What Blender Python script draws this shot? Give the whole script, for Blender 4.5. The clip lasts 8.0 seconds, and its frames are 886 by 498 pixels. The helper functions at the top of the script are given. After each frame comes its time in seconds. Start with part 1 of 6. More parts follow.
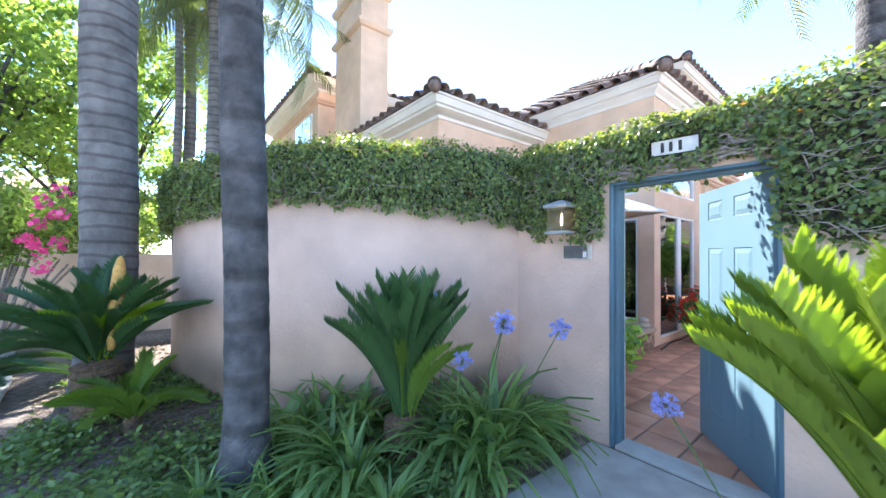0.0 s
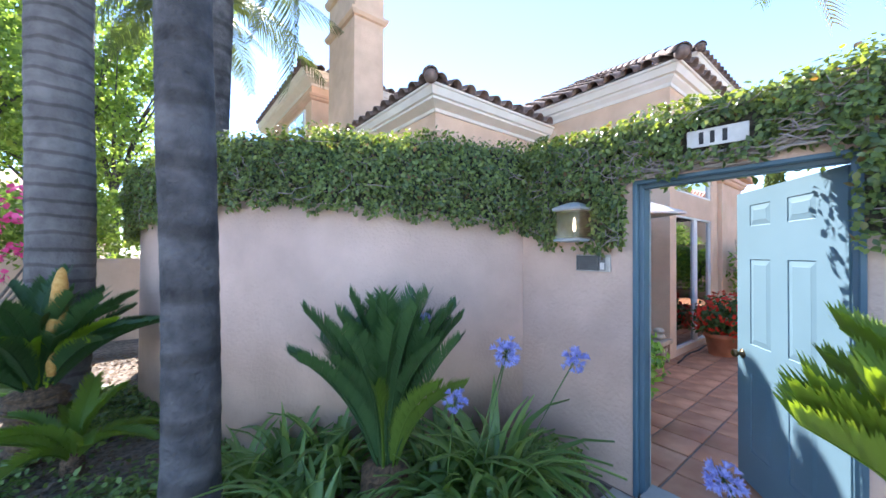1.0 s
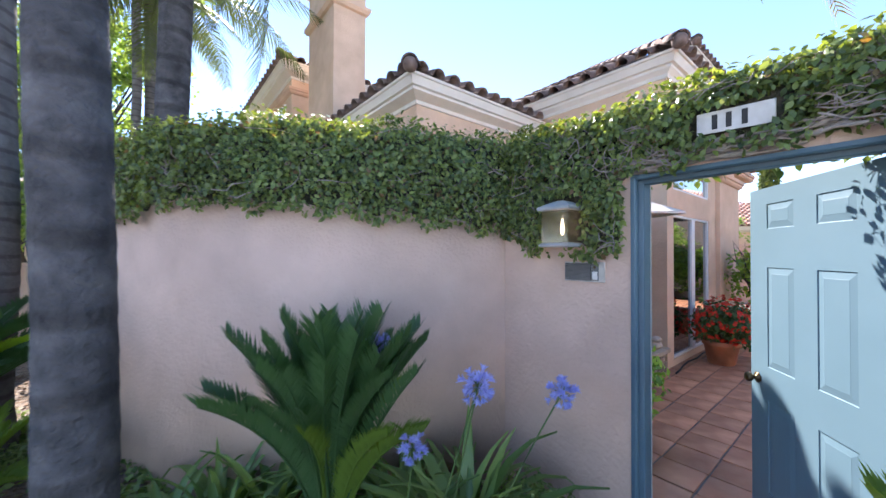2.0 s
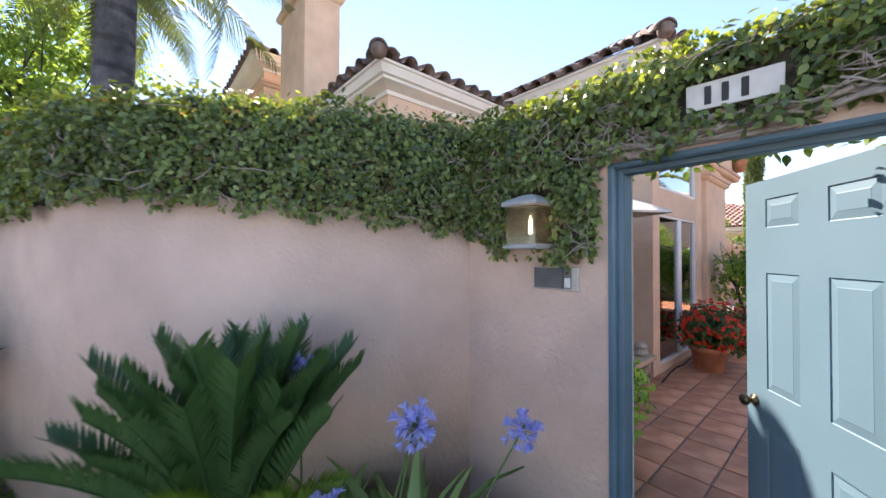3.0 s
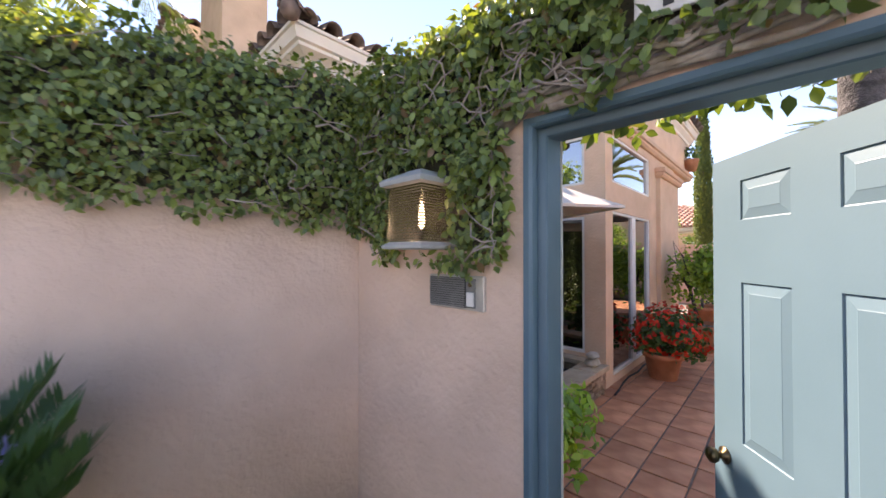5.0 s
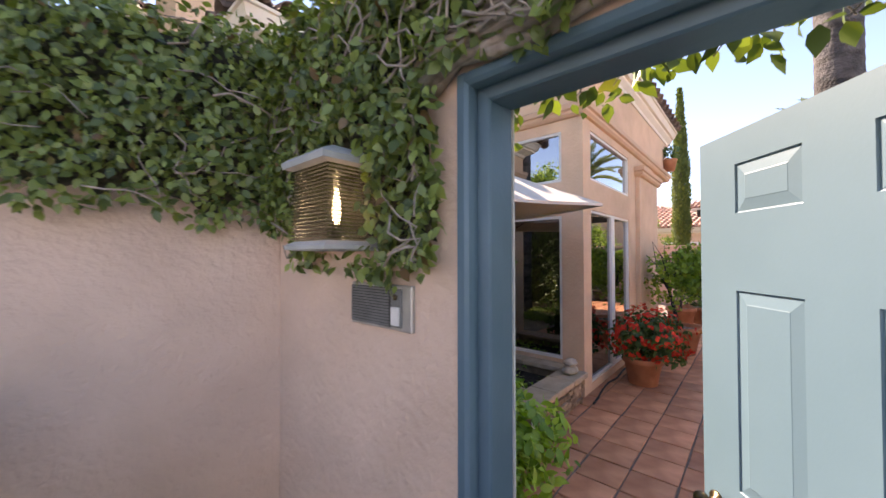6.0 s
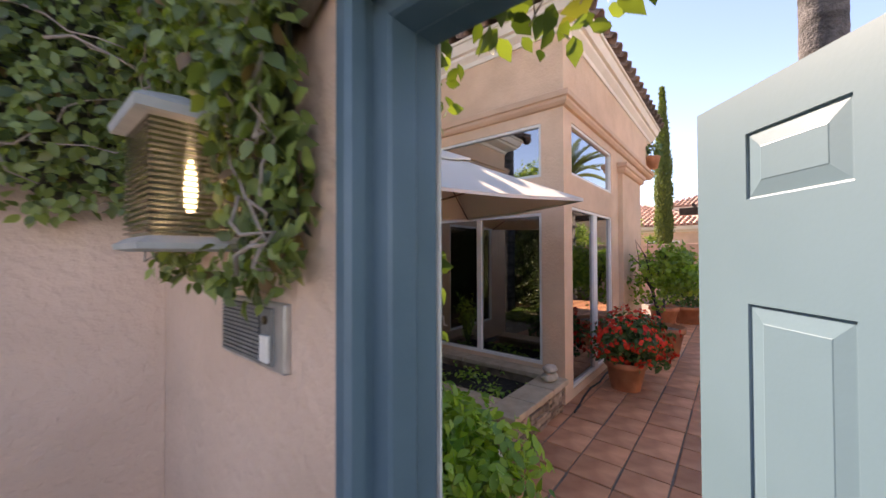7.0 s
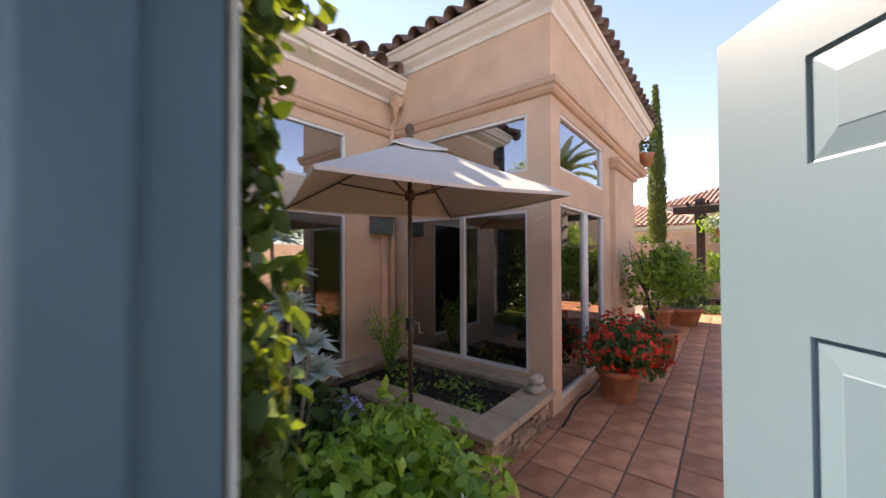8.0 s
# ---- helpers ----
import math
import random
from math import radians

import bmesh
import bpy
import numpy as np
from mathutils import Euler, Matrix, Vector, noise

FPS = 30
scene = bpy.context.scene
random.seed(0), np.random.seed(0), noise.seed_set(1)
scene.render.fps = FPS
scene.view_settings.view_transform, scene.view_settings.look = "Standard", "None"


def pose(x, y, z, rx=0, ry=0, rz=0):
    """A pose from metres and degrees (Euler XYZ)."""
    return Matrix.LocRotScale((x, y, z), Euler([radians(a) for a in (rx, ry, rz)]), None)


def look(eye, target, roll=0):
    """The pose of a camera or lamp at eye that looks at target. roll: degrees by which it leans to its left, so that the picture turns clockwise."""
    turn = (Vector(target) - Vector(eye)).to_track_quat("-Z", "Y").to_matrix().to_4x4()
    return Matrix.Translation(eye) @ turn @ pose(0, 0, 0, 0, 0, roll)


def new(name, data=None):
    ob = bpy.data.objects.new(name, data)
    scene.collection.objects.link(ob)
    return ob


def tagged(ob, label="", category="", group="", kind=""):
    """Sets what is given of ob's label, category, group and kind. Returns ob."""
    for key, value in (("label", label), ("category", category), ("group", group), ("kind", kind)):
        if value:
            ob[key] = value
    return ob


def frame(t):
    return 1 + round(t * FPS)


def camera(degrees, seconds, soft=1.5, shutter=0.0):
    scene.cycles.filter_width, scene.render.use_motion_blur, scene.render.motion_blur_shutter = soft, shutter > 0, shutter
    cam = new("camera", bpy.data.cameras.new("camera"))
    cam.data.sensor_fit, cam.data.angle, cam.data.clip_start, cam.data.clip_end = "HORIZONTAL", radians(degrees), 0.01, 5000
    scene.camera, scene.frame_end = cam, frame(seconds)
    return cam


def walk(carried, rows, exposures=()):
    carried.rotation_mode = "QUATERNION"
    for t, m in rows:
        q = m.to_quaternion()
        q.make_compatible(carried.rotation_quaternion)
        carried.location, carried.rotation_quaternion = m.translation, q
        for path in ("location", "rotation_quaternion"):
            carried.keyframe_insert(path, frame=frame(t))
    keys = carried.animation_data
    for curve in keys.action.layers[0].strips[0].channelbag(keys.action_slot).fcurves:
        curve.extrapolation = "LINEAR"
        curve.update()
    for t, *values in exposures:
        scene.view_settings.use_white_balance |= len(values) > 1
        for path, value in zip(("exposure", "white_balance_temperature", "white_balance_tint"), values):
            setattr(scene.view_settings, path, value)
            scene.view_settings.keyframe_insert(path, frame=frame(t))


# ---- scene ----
cam = camera(102.6, 8.0, shutter=0.5)
ROWS = [
    (0.0, -0.0130, -0.0187, 1.5343, 90.886, -0.402, -38.741),
    (0.5, 0.1633, 0.1527, 1.5772, 90.807, -0.358, -38.521),
    (1.0, 0.3341, 0.2931, 1.6273, 90.736, -0.328, -38.395),
    (1.5, 0.5259, 0.4076, 1.6583, 90.714, -0.259, -38.772),
    (3.0, 1.1336, 0.6154, 1.6914, 90.822, -0.186, -40.850),
    (3.5, 1.3332, 0.6759, 1.6907, 90.878, -0.197, -42.215),
    (4.0, 1.5195, 0.7233, 1.6957, 90.798, -0.115, -43.714),
    (5.5, 2.0382, 0.8264, 1.7051, 90.894, -0.049, -47.202),
    (6.0, 2.2075, 0.8641, 1.7076, 90.985, 0.086, -48.515),
    (6.5, 2.3814, 0.9030, 1.7153, 90.867, 0.115, -49.776),
    (7.0, 2.5450, 0.9335, 1.7132, 90.811, 0.196, -50.606),
    (7.5, 2.7129, 0.9592, 1.7096, 90.895, 0.311, -51.046),
    (8.0, 2.9088, 0.9991, 1.7124, 90.848, 0.227, -51.434),
]
EXPOSURE = [(0.0, 2.84, 6000, 11), (1.5, 2.38, 6100, 17), (3.0, 2.24, 6900, 19), (4.0, 2.24, 7300, 21), (5.5, 2.26, 7900, 25), (8.0, 2.08, 8100, 26)]
walk(cam, [(t, pose(x, y, z, rx, ry, rz)) for t, x, y, z, rx, ry, rz in ROWS], EXPOSURE)

# ---- light: clear sky, sun ahead of the gate over the house ----
SUN_FROM_Y, SUN_UP = 15.0, 43.0
world = bpy.data.worlds.new("sky")
scene.world = world
world.use_nodes = True
wn = world.node_tree.nodes
sky = wn.new("ShaderNodeTexSky")
sky.sky_type, sky.sun_disc = "NISHITA", False
sky.sun_elevation, sky.sun_rotation = radians(SUN_UP), radians(SUN_FROM_Y)
sky.air_density, sky.dust_density, sky.ozone_density = 0.75, 0.0, 2.0
world.node_tree.links.new(sky.outputs[0], wn["Background"].inputs[0])
wn["Background"].inputs[1].default_value = 0.11
sun = new("sun", bpy.data.lights.new("sun", "SUN"))
sun.data.energy, sun.data.angle, sun.data.color = 4.1, radians(0.6), (1.0, 0.94, 0.84)
sdir = Vector((math.sin(radians(SUN_FROM_Y)) * math.cos(radians(SUN_UP)), math.cos(radians(SUN_FROM_Y)) * math.cos(radians(SUN_UP)), math.sin(radians(SUN_UP))))
sun.matrix_world = look(sdir * 40, (0, 0, 0))


# ---- materials ----
def mat(name, c1, c2, scale=6.0, rough=0.8, bump=0.25, fine=60.0, metal=0.0, stain=0.25, big=0.7, spec=0.5, vary=0.0, dist=0.01, rings=0.0):
    """Two-scale procedural surface: mottled colour, broad stains, fine relief."""
    m = bpy.data.materials.new(name)
    m.use_nodes = True
    n, l = m.node_tree.nodes, m.node_tree.links
    b = n["Principled BSDF"]
    tc = n.new("ShaderNodeTexCoord")
    n1, n2, n3 = (n.new("ShaderNodeTexNoise") for _ in range(3))
    for node, s, d in ((n1, scale, 6), (n2, big, 4), (n3, fine, 5)):
        node.inputs["Scale"].default_value, node.inputs["Detail"].default_value = s, d
        l.new(tc.outputs["Object"], node.inputs["Vector"])
    ramp = n.new("ShaderNodeValToRGB")
    ramp.color_ramp.elements[0].position, ramp.color_ramp.elements[1].position = 0.32, 0.68
    ramp.color_ramp.elements[0].color, ramp.color_ramp.elements[1].color = (*c1, 1), (*c2, 1)
    l.new(n1.outputs[0], ramp.inputs[0])
    mr = n.new("ShaderNodeMapRange")
    mr.inputs[1].default_value, mr.inputs[2].default_value = 0.3, 0.7
    mr.inputs[3].default_value, mr.inputs[4].default_value = 1 - stain, 1 + stain * 0.4
    l.new(n2.outputs[0], mr.inputs[0])
    hs = n.new("ShaderNodeHueSaturation")
    l.new(ramp.outputs[0], hs.inputs["Color"])
    if vary:
        oi = n.new("ShaderNodeObjectInfo")
        v = n.new("ShaderNodeMapRange")
        v.inputs[3].default_value, v.inputs[4].default_value = 1 - vary, 1 + vary
        l.new(oi.outputs["Random"], v.inputs[0])
        mu = n.new("ShaderNodeMath")
        mu.operation = "MULTIPLY"
        l.new(v.outputs[0], mu.inputs[0])
        l.new(mr.outputs[0], mu.inputs[1])
        l.new(mu.outputs[0], hs.inputs["Value"])
    else:
        l.new(mr.outputs[0], hs.inputs["Value"])
    col = hs.outputs[0]
    if rings:
        wv = n.new("ShaderNodeTexWave")
        wv.bands_direction = "Z"
        wv.inputs["Scale"].default_value, wv.inputs["Distortion"].default_value = rings, 2.2
        wv.inputs["Detail"].default_value, wv.inputs["Detail Scale"].default_value = 3.0, 1.4
        l.new(tc.outputs["Object"], wv.inputs["Vector"])
        sc = n.new("ShaderNodeValToRGB")
        sc.color_ramp.elements[0].position, sc.color_ramp.elements[1].position = 0.04, 0.22
        sc.color_ramp.elements[0].color, sc.color_ramp.elements[1].color = (0.62, 0.60, 0.58, 1), (1, 1, 1, 1)
        l.new(wv.outputs["Fac"], sc.inputs[0])
        mm = n.new("ShaderNodeMix")
        mm.data_type, mm.blend_type = "RGBA", "MULTIPLY"
        mm.inputs[0].default_value = 1.0
        l.new(col, mm.inputs[6])
        l.new(sc.outputs[0], mm.inputs[7])
        col = mm.outputs[2]
    l.new(col, b.inputs["Base Color"])
    b.inputs["Roughness"].default_value, b.inputs["Metallic"].default_value = rough, metal
    b.inputs["Specular IOR Level"].default_value = spec
    if bump:
        bp = n.new("ShaderNodeBump")
        bp.inputs["Strength"].default_value, bp.inputs["Distance"].default_value = bump, dist
        l.new(n3.outputs[0], bp.inputs["Height"])
        l.new(bp.outputs[0], b.inputs["Normal"])
    return m


def leafmat(name, c1, c2, rough=0.45, through_light=0.35, glow=(1.3, 1.35, 0.5), spec=0.4, dead=None):
    """Foliage: each leaf its own tone, some sunlight passing through."""
    m = bpy.data.materials.new(name)
    m.use_nodes = True
    n, l = m.node_tree.nodes, m.node_tree.links
    b, out = n["Principled BSDF"], n["Material Output"]
    geo = n.new("ShaderNodeNewGeometry")
    ramp = n.new("ShaderNodeValToRGB")
    ramp.color_ramp.elements[0].color, ramp.color_ramp.elements[1].color = (*c1, 1), (*c2, 1)
    if dead:
        ramp.color_ramp.elements[1].position = 0.95
        e = ramp.color_ramp.elements.new(0.98)
        e.color = (*dead, 1)
    l.new(geo.outputs["Random Per Island"], ramp.inputs[0])
    l.new(ramp.outputs[0], b.inputs["Base Color"])
    b.inputs["Roughness"].default_value, b.inputs["Specular IOR Level"].default_value = rough, spec
    tr = n.new("ShaderNodeBsdfTranslucent")
    mx = n.new("ShaderNodeMix")
    mx.data_type, mx.blend_type = "RGBA", "MULTIPLY"
    mx.inputs[0].default_value = 1
    l.new(ramp.outputs[0], mx.inputs[6])
    mx.inputs[7].default_value = (*[g * 1.8 for g in glow], 1)
    l.new(mx.outputs[2], tr.inputs[0])
    mix = n.new("ShaderNodeMixShader")
    mix.inputs[0].default_value = through_light
    l.new(b.outputs[0], mix.inputs[1])
    l.new(tr.outputs[0], mix.inputs[2])
    l.new(mix.outputs[0], out.inputs[0])
    return m


def glassmat(name, tint, gloss=0.25, rough=0.02):
    m = bpy.data.materials.new(name)
    m.use_nodes = True
    n, l = m.node_tree.nodes, m.node_tree.links
    n.remove(n["Principled BSDF"])
    t, g = n.new("ShaderNodeBsdfTransparent"), n.new("ShaderNodeBsdfGlossy")
    t.inputs[0].default_value = (*tint, 1)
    g.inputs["Roughness"].default_value = rough
    f = n.new("ShaderNodeFresnel")
    f.inputs[0].default_value = 1.5
    a = n.new("ShaderNodeMath")
    a.use_clamp = True
    a.inputs[1].default_value = gloss
    l.new(f.outputs[0], a.inputs[0])
    x = n.new("ShaderNodeMixShader")
    l.new(a.outputs[0], x.inputs[0])
    l.new(t.outputs[0], x.inputs[1])
    l.new(g.outputs[0], x.inputs[2])
    l.new(x.outputs[0], n["Material Output"].inputs[0])
    return m


def glowmat(name, col, power):
    m = bpy.data.materials.new(name)
    m.use_nodes = True
    b = m.node_tree.nodes["Principled BSDF"]
    b.inputs["Emission Color"].default_value, b.inputs["Emission Strength"].default_value = (*col, 1), power
    return m


STUCCO = mat("gate_stucco", (0.61, 0.425, 0.330), (0.69, 0.485, 0.38), 3.5, 0.9, 0.8, 34, stain=0.18, big=1.1, dist=0.012)
PEACH = mat("house_stucco", (0.645, 0.445, 0.305), (0.725, 0.515, 0.362), 3.5, 0.9, 0.8, 34, stain=0.16, big=0.9, dist=0.010)
TRIMC = mat("cream_trim", (0.74, 0.69, 0.60), (0.80, 0.75, 0.67), 4, 0.7, 0.08, 40, stain=0.1)
BAND = mat("tan_trim", (0.60, 0.40, 0.27), (0.66, 0.44, 0.31), 3, 0.85, 0.3, 60, stain=0.12)
ROOF = mat("clay_roof", (0.125, 0.085, 0.070), (0.27, 0.19, 0.155), 9, 0.85, 0.4, 50, stain=0.3, vary=0.35)
ROOFR = mat("red_clay_roof", (0.42, 0.23, 0.17), (0.56, 0.36, 0.28), 9, 0.85, 0.3, 50, stain=0.3, vary=0.25)
DOORC = mat("blue_paint", (0.112, 0.188, 0.232), (0.128, 0.208, 0.255), 2.0, 0.42, 0.05, 120, stain=0.08, dist=0.003)
JAMBC = mat("frame_paint", (0.066, 0.124, 0.165), (0.086, 0.150, 0.194), 5.0, 0.45, 0.12, 90, stain=0.15, dist=0.004)
BRASS = mat("old_brass", (0.10, 0.07, 0.04), (0.18, 0.13, 0.07), 20, 0.35, 0.1, 80, metal=1.0)
ZINC = mat("grey_lamp_paint", (0.36, 0.37, 0.36), (0.46, 0.47, 0.46), 14, 0.6, 0.15, 90, stain=0.25)
DARKM = mat("dark_metal", (0.03, 0.03, 0.03), (0.06, 0.055, 0.05), 15, 0.5, 0.1, 60)
WHITEP = mat("white_frame_paint", (0.70, 0.69, 0.66), (0.78, 0.77, 0.74), 6, 0.5, 0.05, 60, stain=0.08)
SIGNW = mat("sign_white", (0.62, 0.58, 0.54), (0.74, 0.70, 0.66), 18, 0.55, 0.1, 60, stain=0.2)
BLACK = mat("black_paint", (0.015, 0.014, 0.014), (0.03, 0.028, 0.028), 20, 0.6, 0.05)
GRILL = mat("grey_plastic", (0.13, 0.125, 0.12), (0.19, 0.18, 0.17), 25, 0.5, 0.1, 90)
STEEL = mat("worn_steel", (0.42, 0.40, 0.38), (0.56, 0.54, 0.51), 18, 0.38, 0.1, 90, metal=0.7)
BARK = mat("palm_bark", (0.115, 0.105, 0.10), (0.20, 0.185, 0.175), 7, 0.95, 0.8, 26, stain=0.3, big=2.0, dist=0.02, rings=2.1)
BARKD = mat("dark_palm_bark", (0.056, 0.054, 0.056), (0.135, 0.126, 0.124), 8, 0.95, 1.0, 30, stain=0.45, big=3.2, dist=0.03, rings=0.9)
WOODY = mat("vine_wood", (0.26, 0.20, 0.16), (0.42, 0.35, 0.30), 30, 0.9, 0.4, 120)
# Near-black twig colour holds the shade deep among the ivy leaves.
TWIGSH = mat("hedge_shade_core", (0.030, 0.032, 0.018), (0.085, 0.070, 0.045), 26, 1.0, 0.9, 45, dist=0.03)
SOIL = mat("mulch_soil", (0.15, 0.118, 0.095), (0.40, 0.325, 0.265), 22, 1.0, 1.0, 55, stain=0.35, big=1.1, dist=0.03)
DAMP = mat("damp_soil", (0.018, 0.014, 0.011), (0.06, 0.045, 0.034), 24, 0.95, 0.9, 55, dist=0.03)
CONC = mat("concrete", (0.38, 0.36, 0.33), (0.50, 0.48, 0.445), 5, 0.9, 0.3, 120, stain=0.25, dist=0.004)
PALEC = mat("pale_concrete", (0.50, 0.475, 0.44), (0.62, 0.595, 0.55), 4, 0.9, 0.3, 120, stain=0.2, dist=0.004)
ASPH = mat("asphalt", (0.045, 0.045, 0.047), (0.075, 0.073, 0.073), 60, 0.95, 0.6, 180, stain=0.2)
TERRA = mat("terracotta_tile", (0.56, 0.225, 0.115), (0.70, 0.345, 0.195), 4.5, 0.6, 0.3, 60, stain=0.3, big=1.9, vary=0.20, dist=0.004)
GROUT = mat("tile_grout", (0.19, 0.15, 0.122), (0.29, 0.235, 0.195), 12, 0.95, 0.5, 90)
POTC = mat("terracotta_pot", (0.44, 0.17, 0.085), (0.56, 0.25, 0.14), 7, 0.8, 0.2, 70, stain=0.25, big=4.0)
CAPST = mat("sandstone_cap", (0.46, 0.345, 0.235), (0.58, 0.45, 0.32), 9, 0.9, 0.4, 60, stain=0.2)
LEDGE = mat("ledge_stone", (0.27, 0.17, 0.11), (0.47, 0.35, 0.25), 8, 0.95, 0.7, 40, stain=0.3, big=4.0, vary=0.35, dist=0.015)
CANVAS = leafmat("umbrella_canvas", (0.70, 0.64, 0.57), (0.73, 0.67, 0.60), 0.95, 0.17, (0.5, 0.48, 0.44), 0.1)
DWOOD = mat("dark_pergola_wood", (0.035, 0.026, 0.024), (0.075, 0.058, 0.052), 10, 0.8, 0.3, 50)
POLEW = mat("umbrella_wood", (0.075, 0.042, 0.026), (0.13, 0.075, 0.045), 14, 0.55, 0.15, 60)
STONEG = mat("carved_stone", (0.42, 0.36, 0.28), (0.58, 0.51, 0.42), 14, 0.95, 0.5, 60)
CONE = mat("cycad_cone", (0.55, 0.28, 0.06), (0.72, 0.43, 0.13), 40, 0.85, 0.5, 90)
STUMP = mat("cycad_stump", (0.055, 0.036, 0.022), (0.21, 0.125, 0.065), 35, 0.95, 0.8, 60, dist=0.02)
# Room plaster darkened nearly to black: the unlit interior is in its colour.
ROOMC = mat("shaded_room_plaster", (0.05, 0.048, 0.045), (0.085, 0.08, 0.075), 3, 0.9, 0.1, 50)
PANE = glassmat("window_glass", (0.20, 0.235, 0.235), 0.28)
PANEU = glassmat("reflective_glass", (0.25, 0.27, 0.30), 0.42)
LAMPR = glassmat("ribbed_lamp_glass", (0.55, 0.60, 0.54), 0.16, 0.12)
LAMPG = glassmat("lamp_glass", (0.55, 0.60, 0.53), 0.12, 0.20)
lt, ll = LAMPG.node_tree.nodes, LAMPG.node_tree.links
milk, milk_mix = lt.new("ShaderNodeBsdfTranslucent"), lt.new("ShaderNodeMixShader")
milk.inputs[0].default_value, milk_mix.inputs[0].default_value = (0.60, 0.68, 0.62, 1), 0.11
prev = lt["Material Output"].inputs[0].links[0].from_socket
ll.new(prev, milk_mix.inputs[1])
ll.new(milk.outputs[0], milk_mix.inputs[2])
ll.new(milk_mix.outputs[0], lt["Material Output"].inputs[0])
BULB = glowmat("lamp_flame", (1.0, 0.70, 0.48), 4.5)

IVY = leafmat("ivy_leaf", (0.046, 0.078, 0.030), (0.20, 0.265, 0.088), 0.34, 0.32, (1.6, 1.4, 0.35), dead=(0.135, 0.085, 0.045))
IVYB = leafmat("courtyard_ivy_leaf", (0.045, 0.080, 0.026), (0.17, 0.24, 0.070), 0.42, 0.19, (1.5, 1.4, 0.35), dead=(0.12, 0.08, 0.045))
CYC = leafmat("cycad_leaf", (0.024, 0.062, 0.026), (0.066, 0.130, 0.044), 0.40, 0.22, (1.4, 1.5, 0.4))
CYCN = leafmat("young_cycad_leaf", (0.075, 0.135, 0.022), (0.145, 0.225, 0.035), 0.45, 0.35, (1.4, 1.35, 0.25))
# Lighter lime copy of the cycad green, with sunlight mixed into the colour.
CYCL = leafmat("sun_tinted_cycad_leaf", (0.105, 0.175, 0.022), (0.25, 0.33, 0.045), 0.42, 0.35, (1.35, 1.3, 0.25))
YOUNG = leafmat("lime_cycad_leaf", (0.16, 0.26, 0.02), (0.30, 0.42, 0.04), 0.45, 0.40, (1.35, 1.3, 0.25))
STRAP = leafmat("strap_leaf", (0.095, 0.170, 0.048), (0.25, 0.35, 0.115), 0.28, 0.25)
COVER = leafmat("ground_cover_leaf", (0.075, 0.130, 0.035), (0.24, 0.32, 0.10), 0.38, 0.25)
TREEL = leafmat("tree_leaf", (0.080, 0.135, 0.038), (0.22, 0.29, 0.095), 0.5, 0.52, (1.3, 1.3, 0.55))
PALML = leafmat("palm_leaf", (0.050, 0.075, 0.028), (0.125, 0.155, 0.060), 0.5, 0.22, (1.2, 1.2, 0.6))
DRYL = leafmat("yellow_palm_leaf", (0.28, 0.22, 0.05), (0.42, 0.34, 0.09), 0.6, 0.4, (1.2, 1.0, 0.4))
BUSHL = leafmat("gardenia_leaf", (0.085, 0.20, 0.030), (0.34, 0.51, 0.10), 0.28, 0.30)
CITR = leafmat("citrus_leaf", (0.085, 0.165, 0.026), (0.22, 0.34, 0.06), 0.4, 0.35)
DARKL = leafmat("shrub_leaf", (0.030, 0.075, 0.022), (0.085, 0.155, 0.045), 0.4, 0.2)
SILV = leafmat("silver_leaf", (0.50, 0.60, 0.56), (0.68, 0.75, 0.70), 0.6, 0.15, (1, 1, 0.8))
CYPR = leafmat("cypress_leaf", (0.055, 0.085, 0.016), (0.14, 0.175, 0.035), 0.7, 0.2)
REDF = leafmat("red_petal", (0.55, 0.030, 0.015), (0.78, 0.085, 0.04), 0.6, 0.2, (1, 0.6, 0.5))
PINKF = leafmat("pink_petal", (0.62, 0.05, 0.20), (0.78, 0.14, 0.34), 0.6, 0.25, (1, 0.7, 0.8))
BLUEF = leafmat("lilac_petal", (0.30, 0.31, 0.64), (0.52, 0.53, 0.84), 0.55, 0.25, (1, 1, 1))
WHITF = leafmat("white_petal", (0.70, 0.70, 0.64), (0.80, 0.80, 0.74), 0.6, 0.2, (1, 1, 0.9))
STEMG = leafmat("green_stem", (0.085, 0.14, 0.04), (0.12, 0.19, 0.055), 0.5, 0.05)


# ---- mesh helpers ----
def obj(name, bm, material, smooth=False):
    me = bpy.data.meshes.new(name)
    bm.normal_update()
    bm.to_mesh(me)
    bm.free()
    me.materials.append(material)
    if smooth:
        me.shade_smooth()
    return new(name, me)


def part(name, bm, material, parent, label="", smooth=False):
    o = obj(name, bm, material, smooth)
    o.parent = parent
    if label:
        o["label"] = label
    return o


def npmesh(name, V, F, material, parent=None, smooth=False):
    """One mesh from arrays: V (n,3), F (m,k) with the same number of corners in every face."""
    V, F = np.asarray(V, dtype=np.float32), np.asarray(F, dtype=np.int32)
    me = bpy.data.meshes.new(name)
    me.vertices.add(len(V))
    me.vertices.foreach_set("co", V.ravel())
    k = F.shape[1]
    me.loops.add(F.size)
    me.loops.foreach_set("vertex_index", F.ravel())
    me.polygons.add(len(F))
    me.polygons.foreach_set("loop_start", np.arange(0, F.size, k, dtype=np.int32))
    me.update(calc_edges=True)
    me.validate()
    me.materials.append(material)
    if smooth:
        me.shade_smooth()
    o = new(name, me)
    o.parent = parent
    return o


def share(name, src, m, parent):
    """Another object on the same mesh."""
    o = new(name, src.data)
    o.matrix_basis = m
    o.parent = parent
    return o


